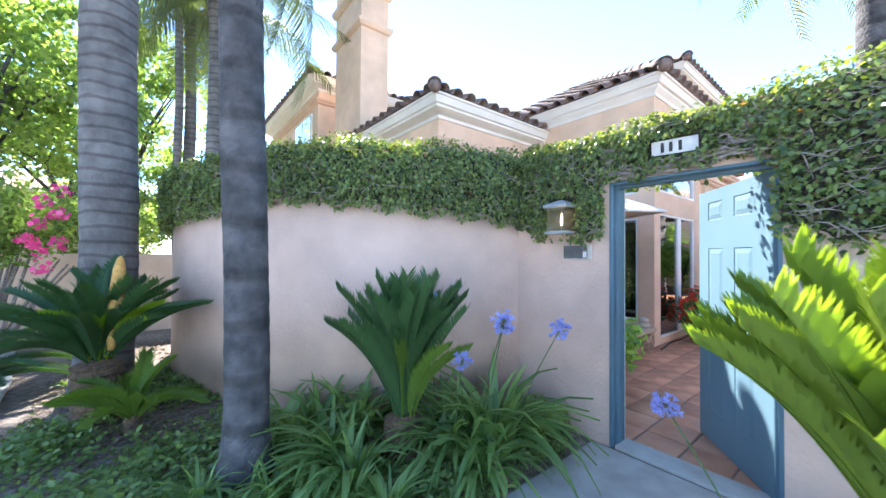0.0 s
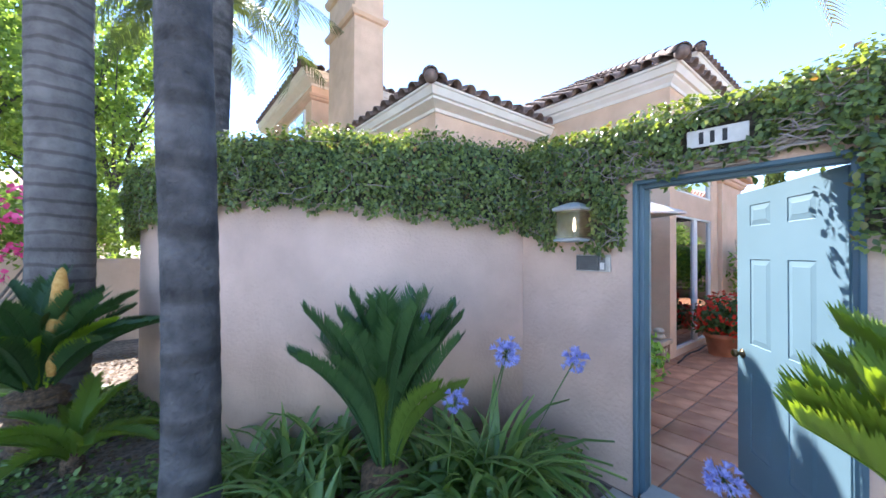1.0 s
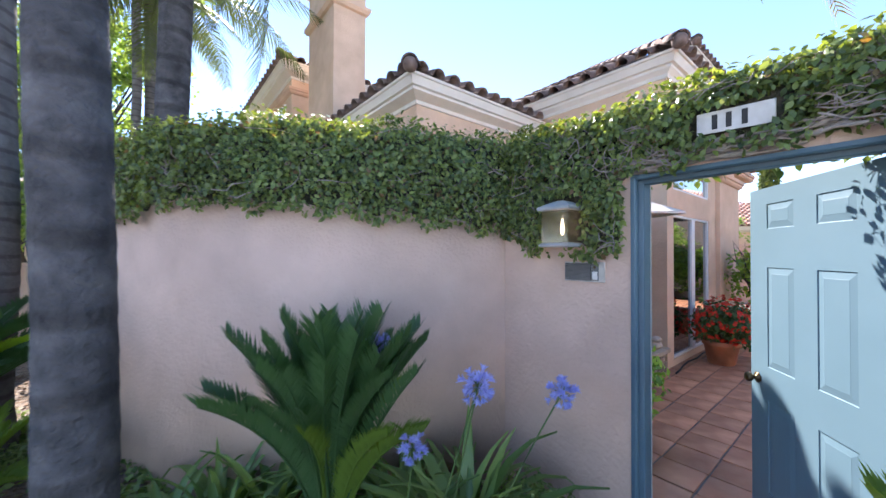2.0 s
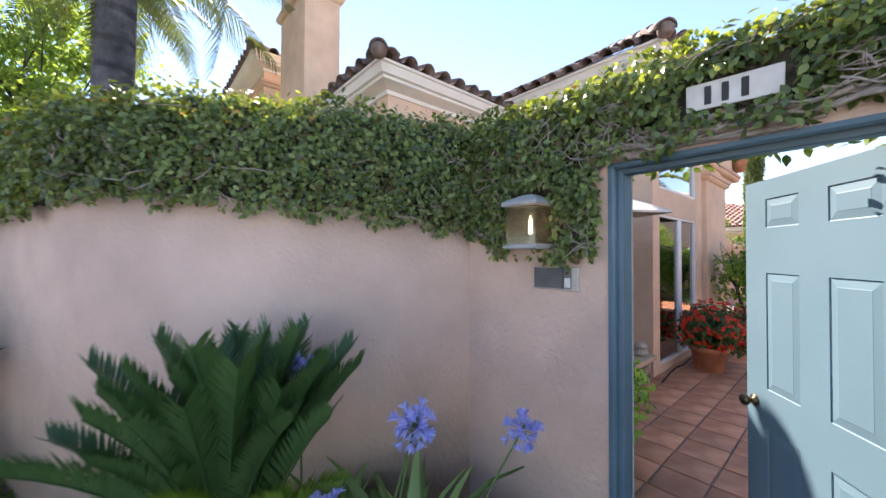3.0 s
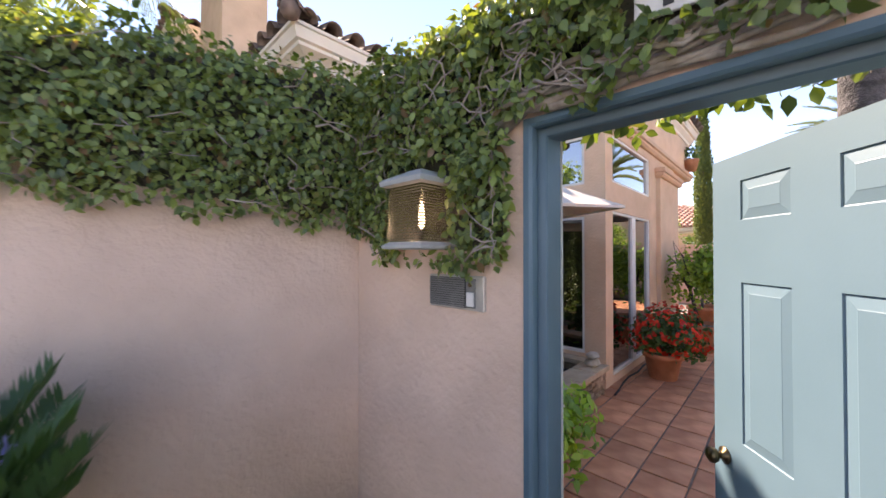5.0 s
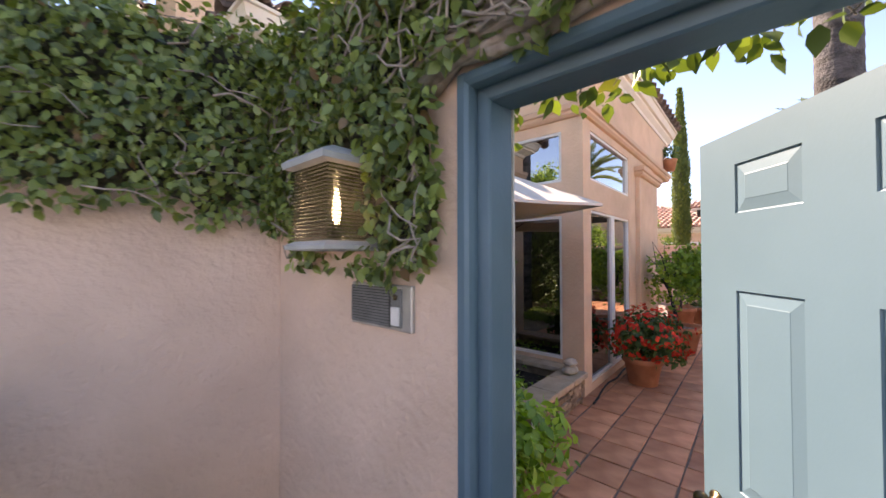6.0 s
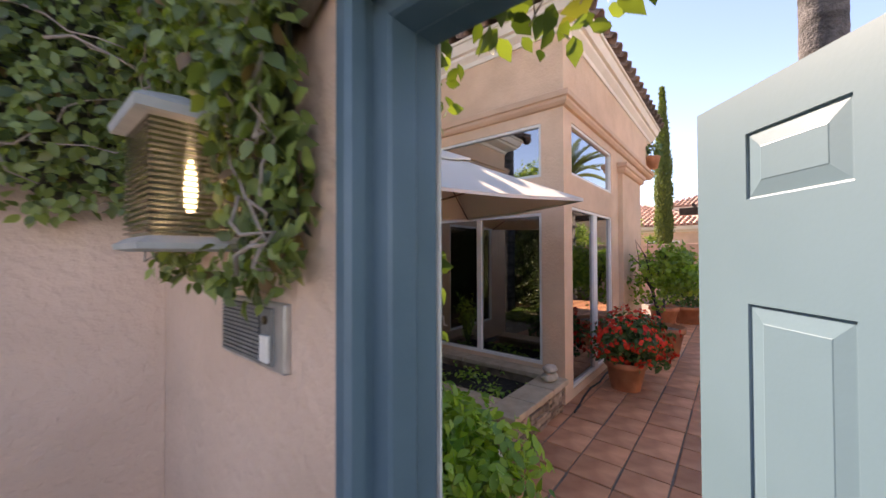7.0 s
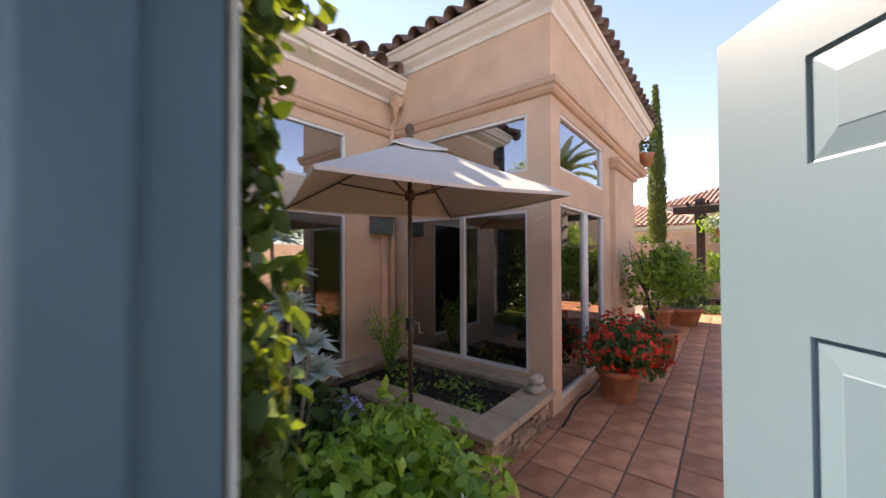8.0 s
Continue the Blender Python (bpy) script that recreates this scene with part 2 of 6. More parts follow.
def thing(name, x=0, y=0, z=0, rz=0):
    e = new(name)
    e.matrix_world = pose(x, y, z, 0, 0, rz)
    return e


def box(bm, x0, y0, z0, x1, y1, z1, bevel=0.0, m=None):
    r = bmesh.ops.create_cube(bm, size=1.0)
    vs = r["verts"]
    bmesh.ops.scale(bm, vec=(abs(x1 - x0), abs(y1 - y0), abs(z1 - z0)), verts=vs)
    bmesh.ops.translate(bm, vec=((x0 + x1) / 2, (y0 + y1) / 2, (z0 + z1) / 2), verts=vs)
    if m is not None:
        bmesh.ops.transform(bm, matrix=m, verts=vs)
    if bevel:
        es = list({e for v in vs for e in v.link_edges})
        bmesh.ops.bevel(bm, geom=es, offset=bevel, segments=2, profile=0.5, affect="EDGES")
    return bm


def boxm(*a, **k):
    return box(bmesh.new(), *a, **k)


def lathe(bm, prof, seg=24, m=None, wob=0.0):
    """Profile of (radius, z) turned about z."""
    rings = []
    for r, z in prof:
        ring = []
        for i in range(seg):
            a = 2 * math.pi * i / seg
            k = 1 + wob * math.sin(3 * a + 7 * z) if wob else 1
            co = Vector((r * k * math.cos(a), r * k * math.sin(a), z))
            ring.append(bm.verts.new(m @ co if m is not None else co))
        rings.append(ring)
    for a, b in zip(rings, rings[1:]):
        for i in range(seg):
            bm.faces.new((a[i], a[(i + 1) % seg], b[(i + 1) % seg], b[i]))
    bm.faces.new(list(reversed(rings[0])))
    bm.faces.new(rings[-1])
    return bm


def tube(bm, pts, r0, r1=None, seg=6):
    r1 = r0 if r1 is None else r1
    pts = [Vector(p) for p in pts]
    rings = []
    for i, p in enumerate(pts):
        d = (pts[min(i + 1, len(pts) - 1)] - pts[max(i - 1, 0)]).normalized()
        u = d.orthogonal().normalized() if abs(d.z) > 0.9 else d.cross(Vector((0, 0, 1))).normalized()
        v = d.cross(u)
        r = r0 + (r1 - r0) * i / max(1, len(pts) - 1)
        rings.append([bm.verts.new(p + r * (math.cos(2 * math.pi * k / seg) * u + math.sin(2 * math.pi * k / seg) * v)) for k in range(seg)])
    for a, b in zip(rings, rings[1:]):
        for i in range(seg):
            bm.faces.new((a[i], a[(i + 1) % seg], b[(i + 1) % seg], b[i]))
    bm.faces.new(list(reversed(rings[0])))
    bm.faces.new(rings[-1])
    return bm


def offset_path(path, o, closed=False):
    """The plan path shifted by o to its right, with mitred corners."""
    out, n = [], len(path)
    for i in range(n):
        p = Vector(path[i])
        a = Vector(path[i - 1]) if (i > 0 or closed) else None
        b = Vector(path[(i + 1) % n]) if (i < n - 1 or closed) else None
        d1 = (p - a).normalized() if a is not None else (b - p).normalized()
        d2 = (b - p).normalized() if b is not None else d1
        n1, n2 = Vector((d1.y, -d1.x)), Vector((d2.y, -d2.x))
        mid = (n1 + n2).normalized()
        out.append(p + mid * (o / max(0.3, mid.dot(n1))))
    return out


def sweep(path, prof, closed=False, bm=None):
    """Profile of (offset to the right, z), a closed loop, carried along a plan path."""
    bm = bm or bmesh.new()
    cols = [[bm.verts.new((p.x, p.y, z)) for p in offset_path(path, o, closed)] for o, z in prof]
    n, k = len(path), len(prof)
    for i in range(n if closed else n - 1):
        j = (i + 1) % n
        for c in range(k):
            d = (c + 1) % k
            bm.faces.new((cols[c][i], cols[c][j], cols[d][j], cols[d][i]))
    if not closed:
        bm.faces.new([cols[c][0] for c in range(k)])
        bm.faces.new([cols[c][-1] for c in reversed(range(k))])
    bmesh.ops.recalc_face_normals(bm, faces=bm.faces)
    return bm


def holed(axis, at, thick, u0, u1, z0, z1, holes):
    """A wall across x or y at a place, with rectangular openings (u0, u1, z0, z1) cut through."""
    bm = bmesh.new()
    us = sorted({u0, u1, *[h[0] for h in holes], *[h[1] for h in holes]})
    zs = sorted({z0, z1, *[h[2] for h in holes], *[h[3] for h in holes]})
    lo, hi = min(at, at + thick), max(at, at + thick)
    def solid(i, k):
        if i < 0 or k < 0 or i >= len(us) - 1 or k >= len(zs) - 1:
            return False
        cu, cz = (us[i] + us[i + 1]) / 2, (zs[k] + zs[k + 1]) / 2
        return not any(h[0] < cu < h[1] and h[2] < cz < h[3] for h in holes)
    def quad(pts):
        bm.faces.new([bm.verts.new((w, u, z) if axis == "x" else (u, w, z)) for w, u, z in pts])
    for i in range(len(us) - 1):
        for k in range(len(zs) - 1):
            if not solid(i, k):
                continue
            a, b, c, d = us[i], us[i + 1], zs[k], zs[k + 1]
            for w in (lo, hi):
                quad([(w, a, c), (w, b, c), (w, b, d), (w, a, d)])
            for di, dk, e in ((-1, 0, [(a, c), (a, d)]), (1, 0, [(b, c), (b, d)]), (0, -1, [(a, c), (b, c)]), (0, 1, [(a, d), (b, d)])):
                if not solid(i + di, k + dk):
                    (p, q), (r, s) = e
                    quad([(lo, p, q), (hi, p, q), (hi, r, s), (lo, r, s)])
    bmesh.ops.remove_doubles(bm, verts=bm.verts, dist=1e-5)
    bmesh.ops.recalc_face_normals(bm, faces=bm.faces)
    return bm


rng = np.random.default_rng(5)
LEAF = np.array([(0, 0, 0), (0.26, 0.25, 0.05), (0.29, 0.55, 0.05), (0, 1.0, -0.10), (-0.29, 0.55, 0.05), (-0.26, 0.25, 0.05), (0, 0.5, 0.0)])
LEAF_F = np.array([(6, 0, 1), (6, 1, 2), (6, 2, 3), (6, 3, 4), (6, 4, 5), (6, 5, 0)])
DIAM = np.array([(0, 0, 0), (0.25, 0.5, 0.04), (0, 1.0, -0.06), (-0.25, 0.5, 0.04)])
DIAM_F = np.array([(0, 1, 2), (0, 2, 3)])


def unit(a):
    return a / np.maximum(np.linalg.norm(a, axis=-1, keepdims=True), 1e-9)


def leaf_arrays(P, N, size, shape=LEAF, F=LEAF_F, spread=0.5, droop=0.6, width=1.0):
    """Leaves at P that face N (jittered), each hanging or pointing about in its own way."""
    n = len(P)
    N = unit(N + rng.normal(0, spread, (n, 3)))
    T = rng.normal(0, 1, (n, 3)) + np.array([0, 0, -droop * 1.6])
    T = unit(T - N * (T * N).sum(1, keepdims=True))
    S = np.cross(T, N)
    sz = size * rng.uniform(0.6, 1.25, (n, 1, 1))
    sh = shape * np.array([width, 1, 1])
    V = P[:, None, :] + sz * (sh[None, :, 0:1] * S[:, None, :] + sh[None, :, 1:2] * T[:, None, :] + sh[None, :, 2:3] * N[:, None, :])
    FF = F[None] + (np.arange(n) * len(shape))[:, None, None]
    return V.reshape(-1, 3), FF.reshape(-1, F.shape[1])


def ball_points(n, centre, radii, shell=0.45, lump=0.25):
    """Points in the outer part of a lumpy ball, and their outward ways."""
    D = unit(rng.normal(0, 1, (n, 3)))
    k = 1 + lump * np.sin(D[:, 0] * 5 + centre[0]) * np.sin(D[:, 1] * 6 + 1.3 * centre[1]) + 0.12 * np.sin(D[:, 2] * 9)
    R = (1 - shell * rng.uniform(0, 1, n) ** 1.5) * k
    return np.array(centre) + D * R[:, None] * np.array(radii), D


def frond_arrays(length, width, pairs, arch=0.5, vee=0.5, lean=0.5, droop=0.0, leaflet=0.012):
    """A feather leaf along +y that arches down: midrib and two ranks of narrow leaflets."""
    V, F = [], []
    def mid(t):
        return np.array([0, length * t * (1 - 0.12 * arch * t), length * (0.10 * math.sin(t * 1.5) - arch * 0.55 * t * t)])
    ts = np.linspace(0, 1, 9)
    for i, t in enumerate(ts):
        w = 0.011 * length ** 0.5 * (1 - 0.85 * t)
        p = mid(t)
        V += [p + (-w, 0, 0), p + (0, 0, w), p + (w, 0, 0), p + (0, 0, -w)]
        if i:
            for k in range(4):
                a, b = 4 * (i - 1) + k, 4 * (i - 1) + (k + 1) % 4
                F += [(a, b, b + 4), (a, b + 4, a + 4)]
    for i in range(pairs):
        t = 0.12 + 0.87 * i / (pairs - 1)
        env = width * min(1.0, 0.35 + 3.0 * (t - 0.1)) * (1 - 0.75 * max(0, t - 0.55) / 0.45 * 0.9)
        p, q = mid(t), mid(min(1, t + 0.03))
        fw = (q - p) / max(1e-6, np.linalg.norm(q - p))
        for s in (-1, 1):
            d = np.array([s * math.cos(vee), 0, math.sin(vee)]) + fw * lean * (0.8 + 0.5 * t)
            d = d + rng.normal(0, 0.06, 3)
            d /= np.linalg.norm(d)
            ln = env * rng.uniform(0.9, 1.1)
            tip = p + d * ln + np.array([0, 0, -droop * ln])
            m1 = p + d * ln * 0.45 + np.array([0, 0, -droop * ln * 0.12])
            b = len(V)
            F.append((4 * int(round(t * 8)) + (0 if s < 0 else 2), b, b + 1))
            V += [p - fw * leaflet * 0.4, p + fw * leaflet * 0.4, m1 + fw * leaflet * 0.6, tip, m1 - fw * leaflet * 0.6]
            F += [(b, b + 1, b + 2), (b, b + 2, b + 4), (b + 4, b + 2, b + 3)]
    return np.array(V), np.array(F)


def cycad_frond_arrays(length, width, pairs, curl=0.25, vee=0.85, leaflet=0.011, ahead=0.75):
    """A stiff feather leaf along +y that bends over near its end; crowded narrow leaflets stand up in a V and point forward."""
    V, F = [], []
    def mid(t):
        return np.array([0, length * t * (1 - 0.10 * curl * t * t), length * (0.05 * math.sin(t * 2.6) - curl * 0.55 * t ** 2.6)])
    ts = np.linspace(0, 1, 13)
    for i, t in enumerate(ts):
        w = 0.010 * (1 - 0.8 * t)
        p = mid(t)
        V += [p + (-w, 0, 0), p + (0, 0, w), p + (w, 0, 0), p + (0, 0, -w)]
        if i:
            for k in range(4):
                a, b = 4 * (i - 1) + k, 4 * (i - 1) + (k + 1) % 4
                F += [(a, b, b + 4), (a, b + 4, a + 4)]
    for i in range(pairs):
        t = 0.10 + 0.89 * i / (pairs - 1)
        env = width * min(1.0, 0.30 + 3.2 * (t - 0.1)) * (1 - 0.42 * max(0.0, (t - 0.72) / 0.28) ** 1.5)
        p, q = mid(t), mid(t + 0.02)
        fw = (q - p) / np.linalg.norm(q - p)
        up = np.cross((1.0, 0, 0), fw)
        for s in (-1, 1):
            d = s * math.cos(vee) * np.array([1.0, 0, 0]) + math.sin(vee) * up + fw * ahead * (0.8 + 0.7 * t) + rng.normal(0, 0.045, 3)
            d /= np.linalg.norm(d)
            ln = env * rng.uniform(0.88, 1.10)
            e = unit(np.cross(d, np.cross(fw, d)))
            m1, tip = p + d * ln * 0.5, p + d * ln - up * ln * 0.05
            b = len(V)
            F.append((4 * int(round(t * 12)) + (0 if s < 0 else 2), b, b + 1))
            V += [p - fw * leaflet * 0.45, p + fw * leaflet * 0.45, m1 + e * leaflet * 0.6, tip, m1 - e * leaflet * 0.6]
            F += [(b, b + 1, b + 2), (b, b + 2, b + 4), (b + 4, b + 2, b + 3)]
    return np.array(V), np.array(F)


def blade_arrays(n, length, width, spread, base_r, up=0.9):
    """A clump of n arching strap leaves."""
    V, F = [], []
    for i in range(n):
        a, ln = rng.uniform(0, 2 * math.pi), length * rng.uniform(0.6, 1.15)
        tilt = rng.uniform(0.15, 1.0) * spread
        h = np.array([math.cos(a), math.sin(a), 0])
        side = np.array([-math.sin(a), math.cos(a), 0]) * width * rng.uniform(0.7, 1.2) / 2
        p0 = h * base_r * rng.uniform(0, 1) + np.array([rng.normal(0, base_r * 0.3), rng.normal(0, base_r * 0.3), 0])
        b = len(V)
        for k in range(7):
            t = k / 6
            ang = tilt * (0.4 + 1.4 * t * t)
            p = p0 + ln * t * (h * math.sin(ang) + np.array([0, 0, up * math.cos(ang)]))
            w = (1 - t ** 3) * (0.55 + 0.45 * min(1, 4 * t)) + 0.02
            V += [p - side * w, p + np.array([0, 0, -0.15 * width]), p + side * w]
            if k:
                c = b + 3 * k
                F += [(c - 3, c - 2, c + 1), (c - 3, c + 1, c), (c - 2, c - 1, c + 2), (c - 2, c + 2, c + 1)]
    return np.array(V), np.array(F)


# ---- ground ----
g = bmesh.new()
bmesh.ops.create_grid(g, x_segments=60, y_segments=60, size=400)
for v in g.verts:
    v.co.x += 10
    v.co.y += 10
    v.co.z = -0.03
tagged(obj("ground", g, SOIL), "brown mulch soil of the planted strip", "ground", kind="structure")
tagged(obj("pavement", sweep([(-0.98, 1.12), (-0.98, 3.2), (-1.35, 6.5), (-2.4, 12), (-5, 22)], [(0, -0.2), (0, -0.012), (-1.7, -0.012), (-1.7, -0.2)]), CONC), "pale grey concrete pavement beside the planting bed", "pavement", kind="structure")
# Unseen pale slab added as a reflector that brightens the shaded walls.
tagged(obj("road", boxm(-26, -40, -0.2, 0.85, 1.1, -0.008), PALEC), "pale concrete drive out of view, added to bounce sunlight onto the walls", "road", kind="structure")
tagged(obj("walkway", boxm(0.9, -3.0, -0.2, 2.84, 1.52, -0.004, bevel=0.01), CONC), "grey concrete entry slab in front of the gate", "walkway", kind="structure")
slab = tagged(obj("floor", boxm(2.842, -5.0, -0.2, 16.0, 4.9, -0.014), GROUT), "terracotta tiled courtyard floor with dark grout", "floor", kind="structure")

# ---- street wall, gate wall ----
WALL = [(0.60, 7.4), (0.28, 6.65), (0.14, 6.0), (0.18, 5.4), (0.40, 4.72), (0.65, 4.08), (0.88, 3.55), (1.15, 3.17), (1.50, 2.90), (1.90, 2.69), (2.35, 2.49), (2.62, 2.402), (2.80, 2.350), (2.861, 2.333)]
TOP = 2.42


def smooth_path(path, n=6):
    out = []
    for i in range(len(path) - 1):
        p0, p1, p2, p3 = (Vector(path[min(max(i + k, 0), len(path) - 1)]) for k in (-1, 0, 1, 2))
        for k in range(n):
            t = k / n
            out.append(0.5 * (2 * p1 + (p2 - p0) * t + (2 * p0 - 5 * p1 + 4 * p2 - p3) * t * t + (3 * p1 - p0 - 3 * p2 + p3) * t ** 3))
    return [(p.x, p.y) for p in out] + [path[-1]]


CURVE = smooth_path(WALL)
w = sweep(CURVE, [(0, -0.1), (0, TOP), (-0.2, TOP), (-0.2, -0.1)])
tagged(obj("wall_street", w, STUCCO, True), "curved pink-beige stucco garden wall under a cap of ivy", "wall", kind="structure")
gw = holed("x", 2.86, 0.18, -3.5, 2.5, -0.1, TOP, [(0.36, 1.386, -0.2, 2.13)])
tagged(obj("wall_gate", gw, STUCCO), "pink-beige stucco wall round the blue gate", "wall", kind="structure")
sw = sweep([(2.90, -3.5), (2.90, -3.7), (16.9, -3.7)], [(0, -0.1), (0, 2.1), (0.18, 2.1), (0.18, -0.1)])
tagged(obj("wall_south", sw, STUCCO), "plain stucco courtyard wall", "wall", kind="structure")
gwl = boxm(16.95, -3.7, -0.1, 17.15, 7.0, 2.04, bevel=0.01)
tagged(obj("wall_east", gwl, STUCCO), "low tan stucco wall at the courtyard's end", "wall", kind="structure")

# ---- gate: frame, threshold, open door ----
fr = thing("door_frame_1")
tagged(fr, "blue-grey painted wooden gate frame with moulded stops", "door frame", kind="structure")
for y0, s, nm in ((1.386, -1, "jamb"), (0.36, 1, "jamb")):
    b = bmesh.new()
    prof = [(2.848, 0), (2.848, 0.020), (2.856, 0.028), (2.880, 0.028), (2.886, 0.020), (2.902, 0.020), (2.908, 0.046), (2.914, 0.050), (2.966, 0.050), (2.972, 0.046), (2.974, 0.034), (3.035, 0.034), (3.035, 0)]
    lo = [b.verts.new((x, y0 + s * (d - 0.0), 0.0)) for x, d in prof]
    hi = [b.verts.new((x, y0 + s * (d - 0.0), 2.128)) for x, d in prof]
    for i in range(len(prof)):
        j = (i + 1) % len(prof)
        b.faces.new((lo[i], lo[j], hi[j], hi[i]))
    b.faces.new(lo), b.faces.new(hi)
    bmesh.ops.recalc_face_normals(b, faces=b.faces)
    part(nm, b, JAMBC, fr)
b = bmesh.new()
prof = [(2.849, 2.127), (2.849, 2.108), (2.857, 2.100), (2.881, 2.100), (2.887, 2.108), (2.903, 2.108), (2.909, 2.082), (2.915, 2.078), (2.965, 2.078), (2.971, 2.082), (2.973, 2.094), (3.034, 2.094), (3.034, 2.127)]
lo = [b.verts.new((x, 0.3605, z)) for x, z in prof]
hi = [b.verts.new((x, 1.3855, z)) for x, z in prof]
for i in range(len(prof)):
    j = (i + 1) % len(prof)
    b.faces.new((lo[i], lo[j], hi[j], hi[i]))
b.faces.new(lo), b.faces.new(hi)
bmesh.ops.recalc_face_normals(b, faces=b.faces)
part("head", b, JAMBC, fr)
for y0, y1 in ((1.349, 1.44), (0.31, 0.397)):
    part("casing", boxm(3.041, y0, 0.0, 3.048, y1, 2.18, bevel=0.002), PALEC, fr, "pale weathered inner casing")
part("threshold", boxm(2.85, 0.402, -0.01, 3.05, 1.344, 0.022, bevel=0.006), CONC, fr)

DW, DH, DT = 0.930, 2.068, 0.044
door = thing("door_1", 3.000, 0.405, 0.012, -51.0)
tagged(door, "blue six-panel wooden gate door standing ajar", "door", kind="structure")
COLS, ROWZ = ((0.198, 0.415), (0.567, 0.778)), ((0.24, 0.790), (0.990, 1.588), (1.820, 1.968))


def door_slab():
    """A six-panel leaf: sunk moulding, raised and fielded panels on both faces; x is its thickness, y runs from the hinge."""
    bm = bmesh.new()
    us = sorted({0.0, DW, *[u for c in COLS for u in c]})
    zs = sorted({0.0, DH, *[z for r in ROWZ for z in r]})
    for face in (-1, 1):
        x0 = face * DT / 2
        for i in range(len(us) - 1):
            for k in range(len(zs) - 1):
                a, b_, c, d = us[i], us[i + 1], zs[k], zs[k + 1]
                rings = [((a, c, b_, d), 0.0)]
                if (a, b_) in COLS and (c, d) in ROWZ:
                    for ins, dep in ((0.002, 0.0036), (0.004, 0.0044), (0.006, 0.0044), (0.037, 0.0), (0.039, -0.0008)):
                        rings.append(((a + ins, c + ins, b_ - ins, d - ins), dep))
                vs = [[bm.verts.new((x0 - face * dep, p, q)) for p, q in ((r[0], r[1]), (r[2], r[1]), (r[2], r[3]), (r[0], r[3]))] for r, dep in rings]
                for r1, r2 in zip(vs, vs[1:]):
                    for m in range(4):
                        bm.faces.new((r1[m], r1[(m + 1) % 4], r2[(m + 1) % 4], r2[m]))
                bm.faces.new(vs[-1])
    for a, b_ in (((0, 0), (DW, 0)), ((DW, 0), (DW, DH)), ((DW, DH), (0, DH)), ((0, DH), (0, 0))):
        bm.faces.new([bm.verts.new((x, *p)) for x, p in ((-DT / 2, a), (DT / 2, a), (DT / 2, b_), (-DT / 2, b_))])
    bmesh.ops.remove_doubles(bm, verts=bm.verts, dist=1e-5)
    bmesh.ops.recalc_face_normals(bm, faces=bm.faces)
    return bm


part("door_leaf", door_slab(), DOORC, door)
for s in (-1, 1):
    m = pose(s * DT / 2, DW - 0.062, 0.90, 0, 90 * s, 0)
    kn = part("doorknob", lathe(bmesh.new(), [(0.032, 0), (0.032, 0.006), (0.014, 0.012), (0.012, 0.03), (0.024, 0.036), (0.030, 0.048), (0.028, 0.060), (0.016, 0.068)], 20, m), BRASS, door, "tarnished brass doorknob", True)
for z in (0.25, 1.05, 1.82):
    part("hinge", boxm(-0.012, -0.012, z - 0.045, 0.012, 0.004, z + 0.045, bevel=0.003), BRASS, door)

# ---- wall lantern ----
lan = thing("wall_lantern", 2.858, 1.781, 1.72)
tagged(lan, "weathered grey wall lantern with ribbed glass, lit", "wall lamp")


def frustum(bm, rects, m=None):
    """Stacked rectangles (x0, x1, y0, y1, z)."""
    rings = [[bm.verts.new(p) for p in ((x0, y0, z), (x1, y0, z), (x1, y1, z), (x0, y1, z))] for x0, x1, y0, y1, z in rects]
    for a, b in zip(rings, rings[1:]):
        for i in range(4):
            bm.faces.new((a[i], a[(i + 1) % 4], b[(i + 1) % 4], b[i]))
    bm.faces.new(list(reversed(rings[0]))), bm.faces.new(rings[-1])
    bmesh.ops.recalc_face_normals(bm, faces=bm.faces)
    return bm


part("tray", frustum(bmesh.new(), [(-0.165, -0.005, -0.092, 0.092, 0.0), (-0.184, -0.003, -0.108, 0.108, 0.004), (-0.186, -0.003, -0.110, 0.110, 0.014), (-0.166, -0.005, -0.092, 0.092, 0.027)]), ZINC, lan)
part("roof", frustum(bmesh.new(), [(-0.170, -0.003, -0.096, 0.096, 0.232), (-0.190, -0.002, -0.113, 0.113, 0.236), (-0.193, -0.002, -0.116, 0.116, 0.252), (-0.182, -0.003, -0.106, 0.106, 0.262), (-0.115, -0.006, -0.035, 0.035, 0.296), (-0.100, -0.01, -0.02, 0.02, 0.300)]), ZINC, lan)
part("back_plate", boxm(-0.012, -0.07, 0.0, 0.003, 0.07, 0.26, bevel=0.003), GRILL, lan)
gb = bmesh.new()
ribs = 22
rects = []
for i in range(ribs):
    z0 = 0.028 + 0.204 * i / ribs
    rects += [(-0.160, -0.014, -0.087, 0.087, z0), (-0.1665, -0.014, -0.0935, 0.0935, z0 + 0.204 / ribs / 2)]
rects.append((-0.160, -0.014, -0.087, 0.087, 0.2325))
gl = part("glass_shade", frustum(gb, rects), LAMPG, lan, "ribbed clear glass")
gl.visible_shadow = False
rb_ = bmesh.new()
for i in range(20):
    z0 = 0.032 + i * 0.0101
    for x0, x1, y0, y1 in ((-0.171, -0.168, -0.098, 0.098), (-0.168, -0.016, -0.098, -0.095), (-0.168, -0.016, 0.095, 0.098)):
        box(rb_, x0, y0, z0, x1, y1, z0 + 0.0042)
o_ = part("glass_ribs", rb_, LAMPR, gl)
o_.visible_shadow = False
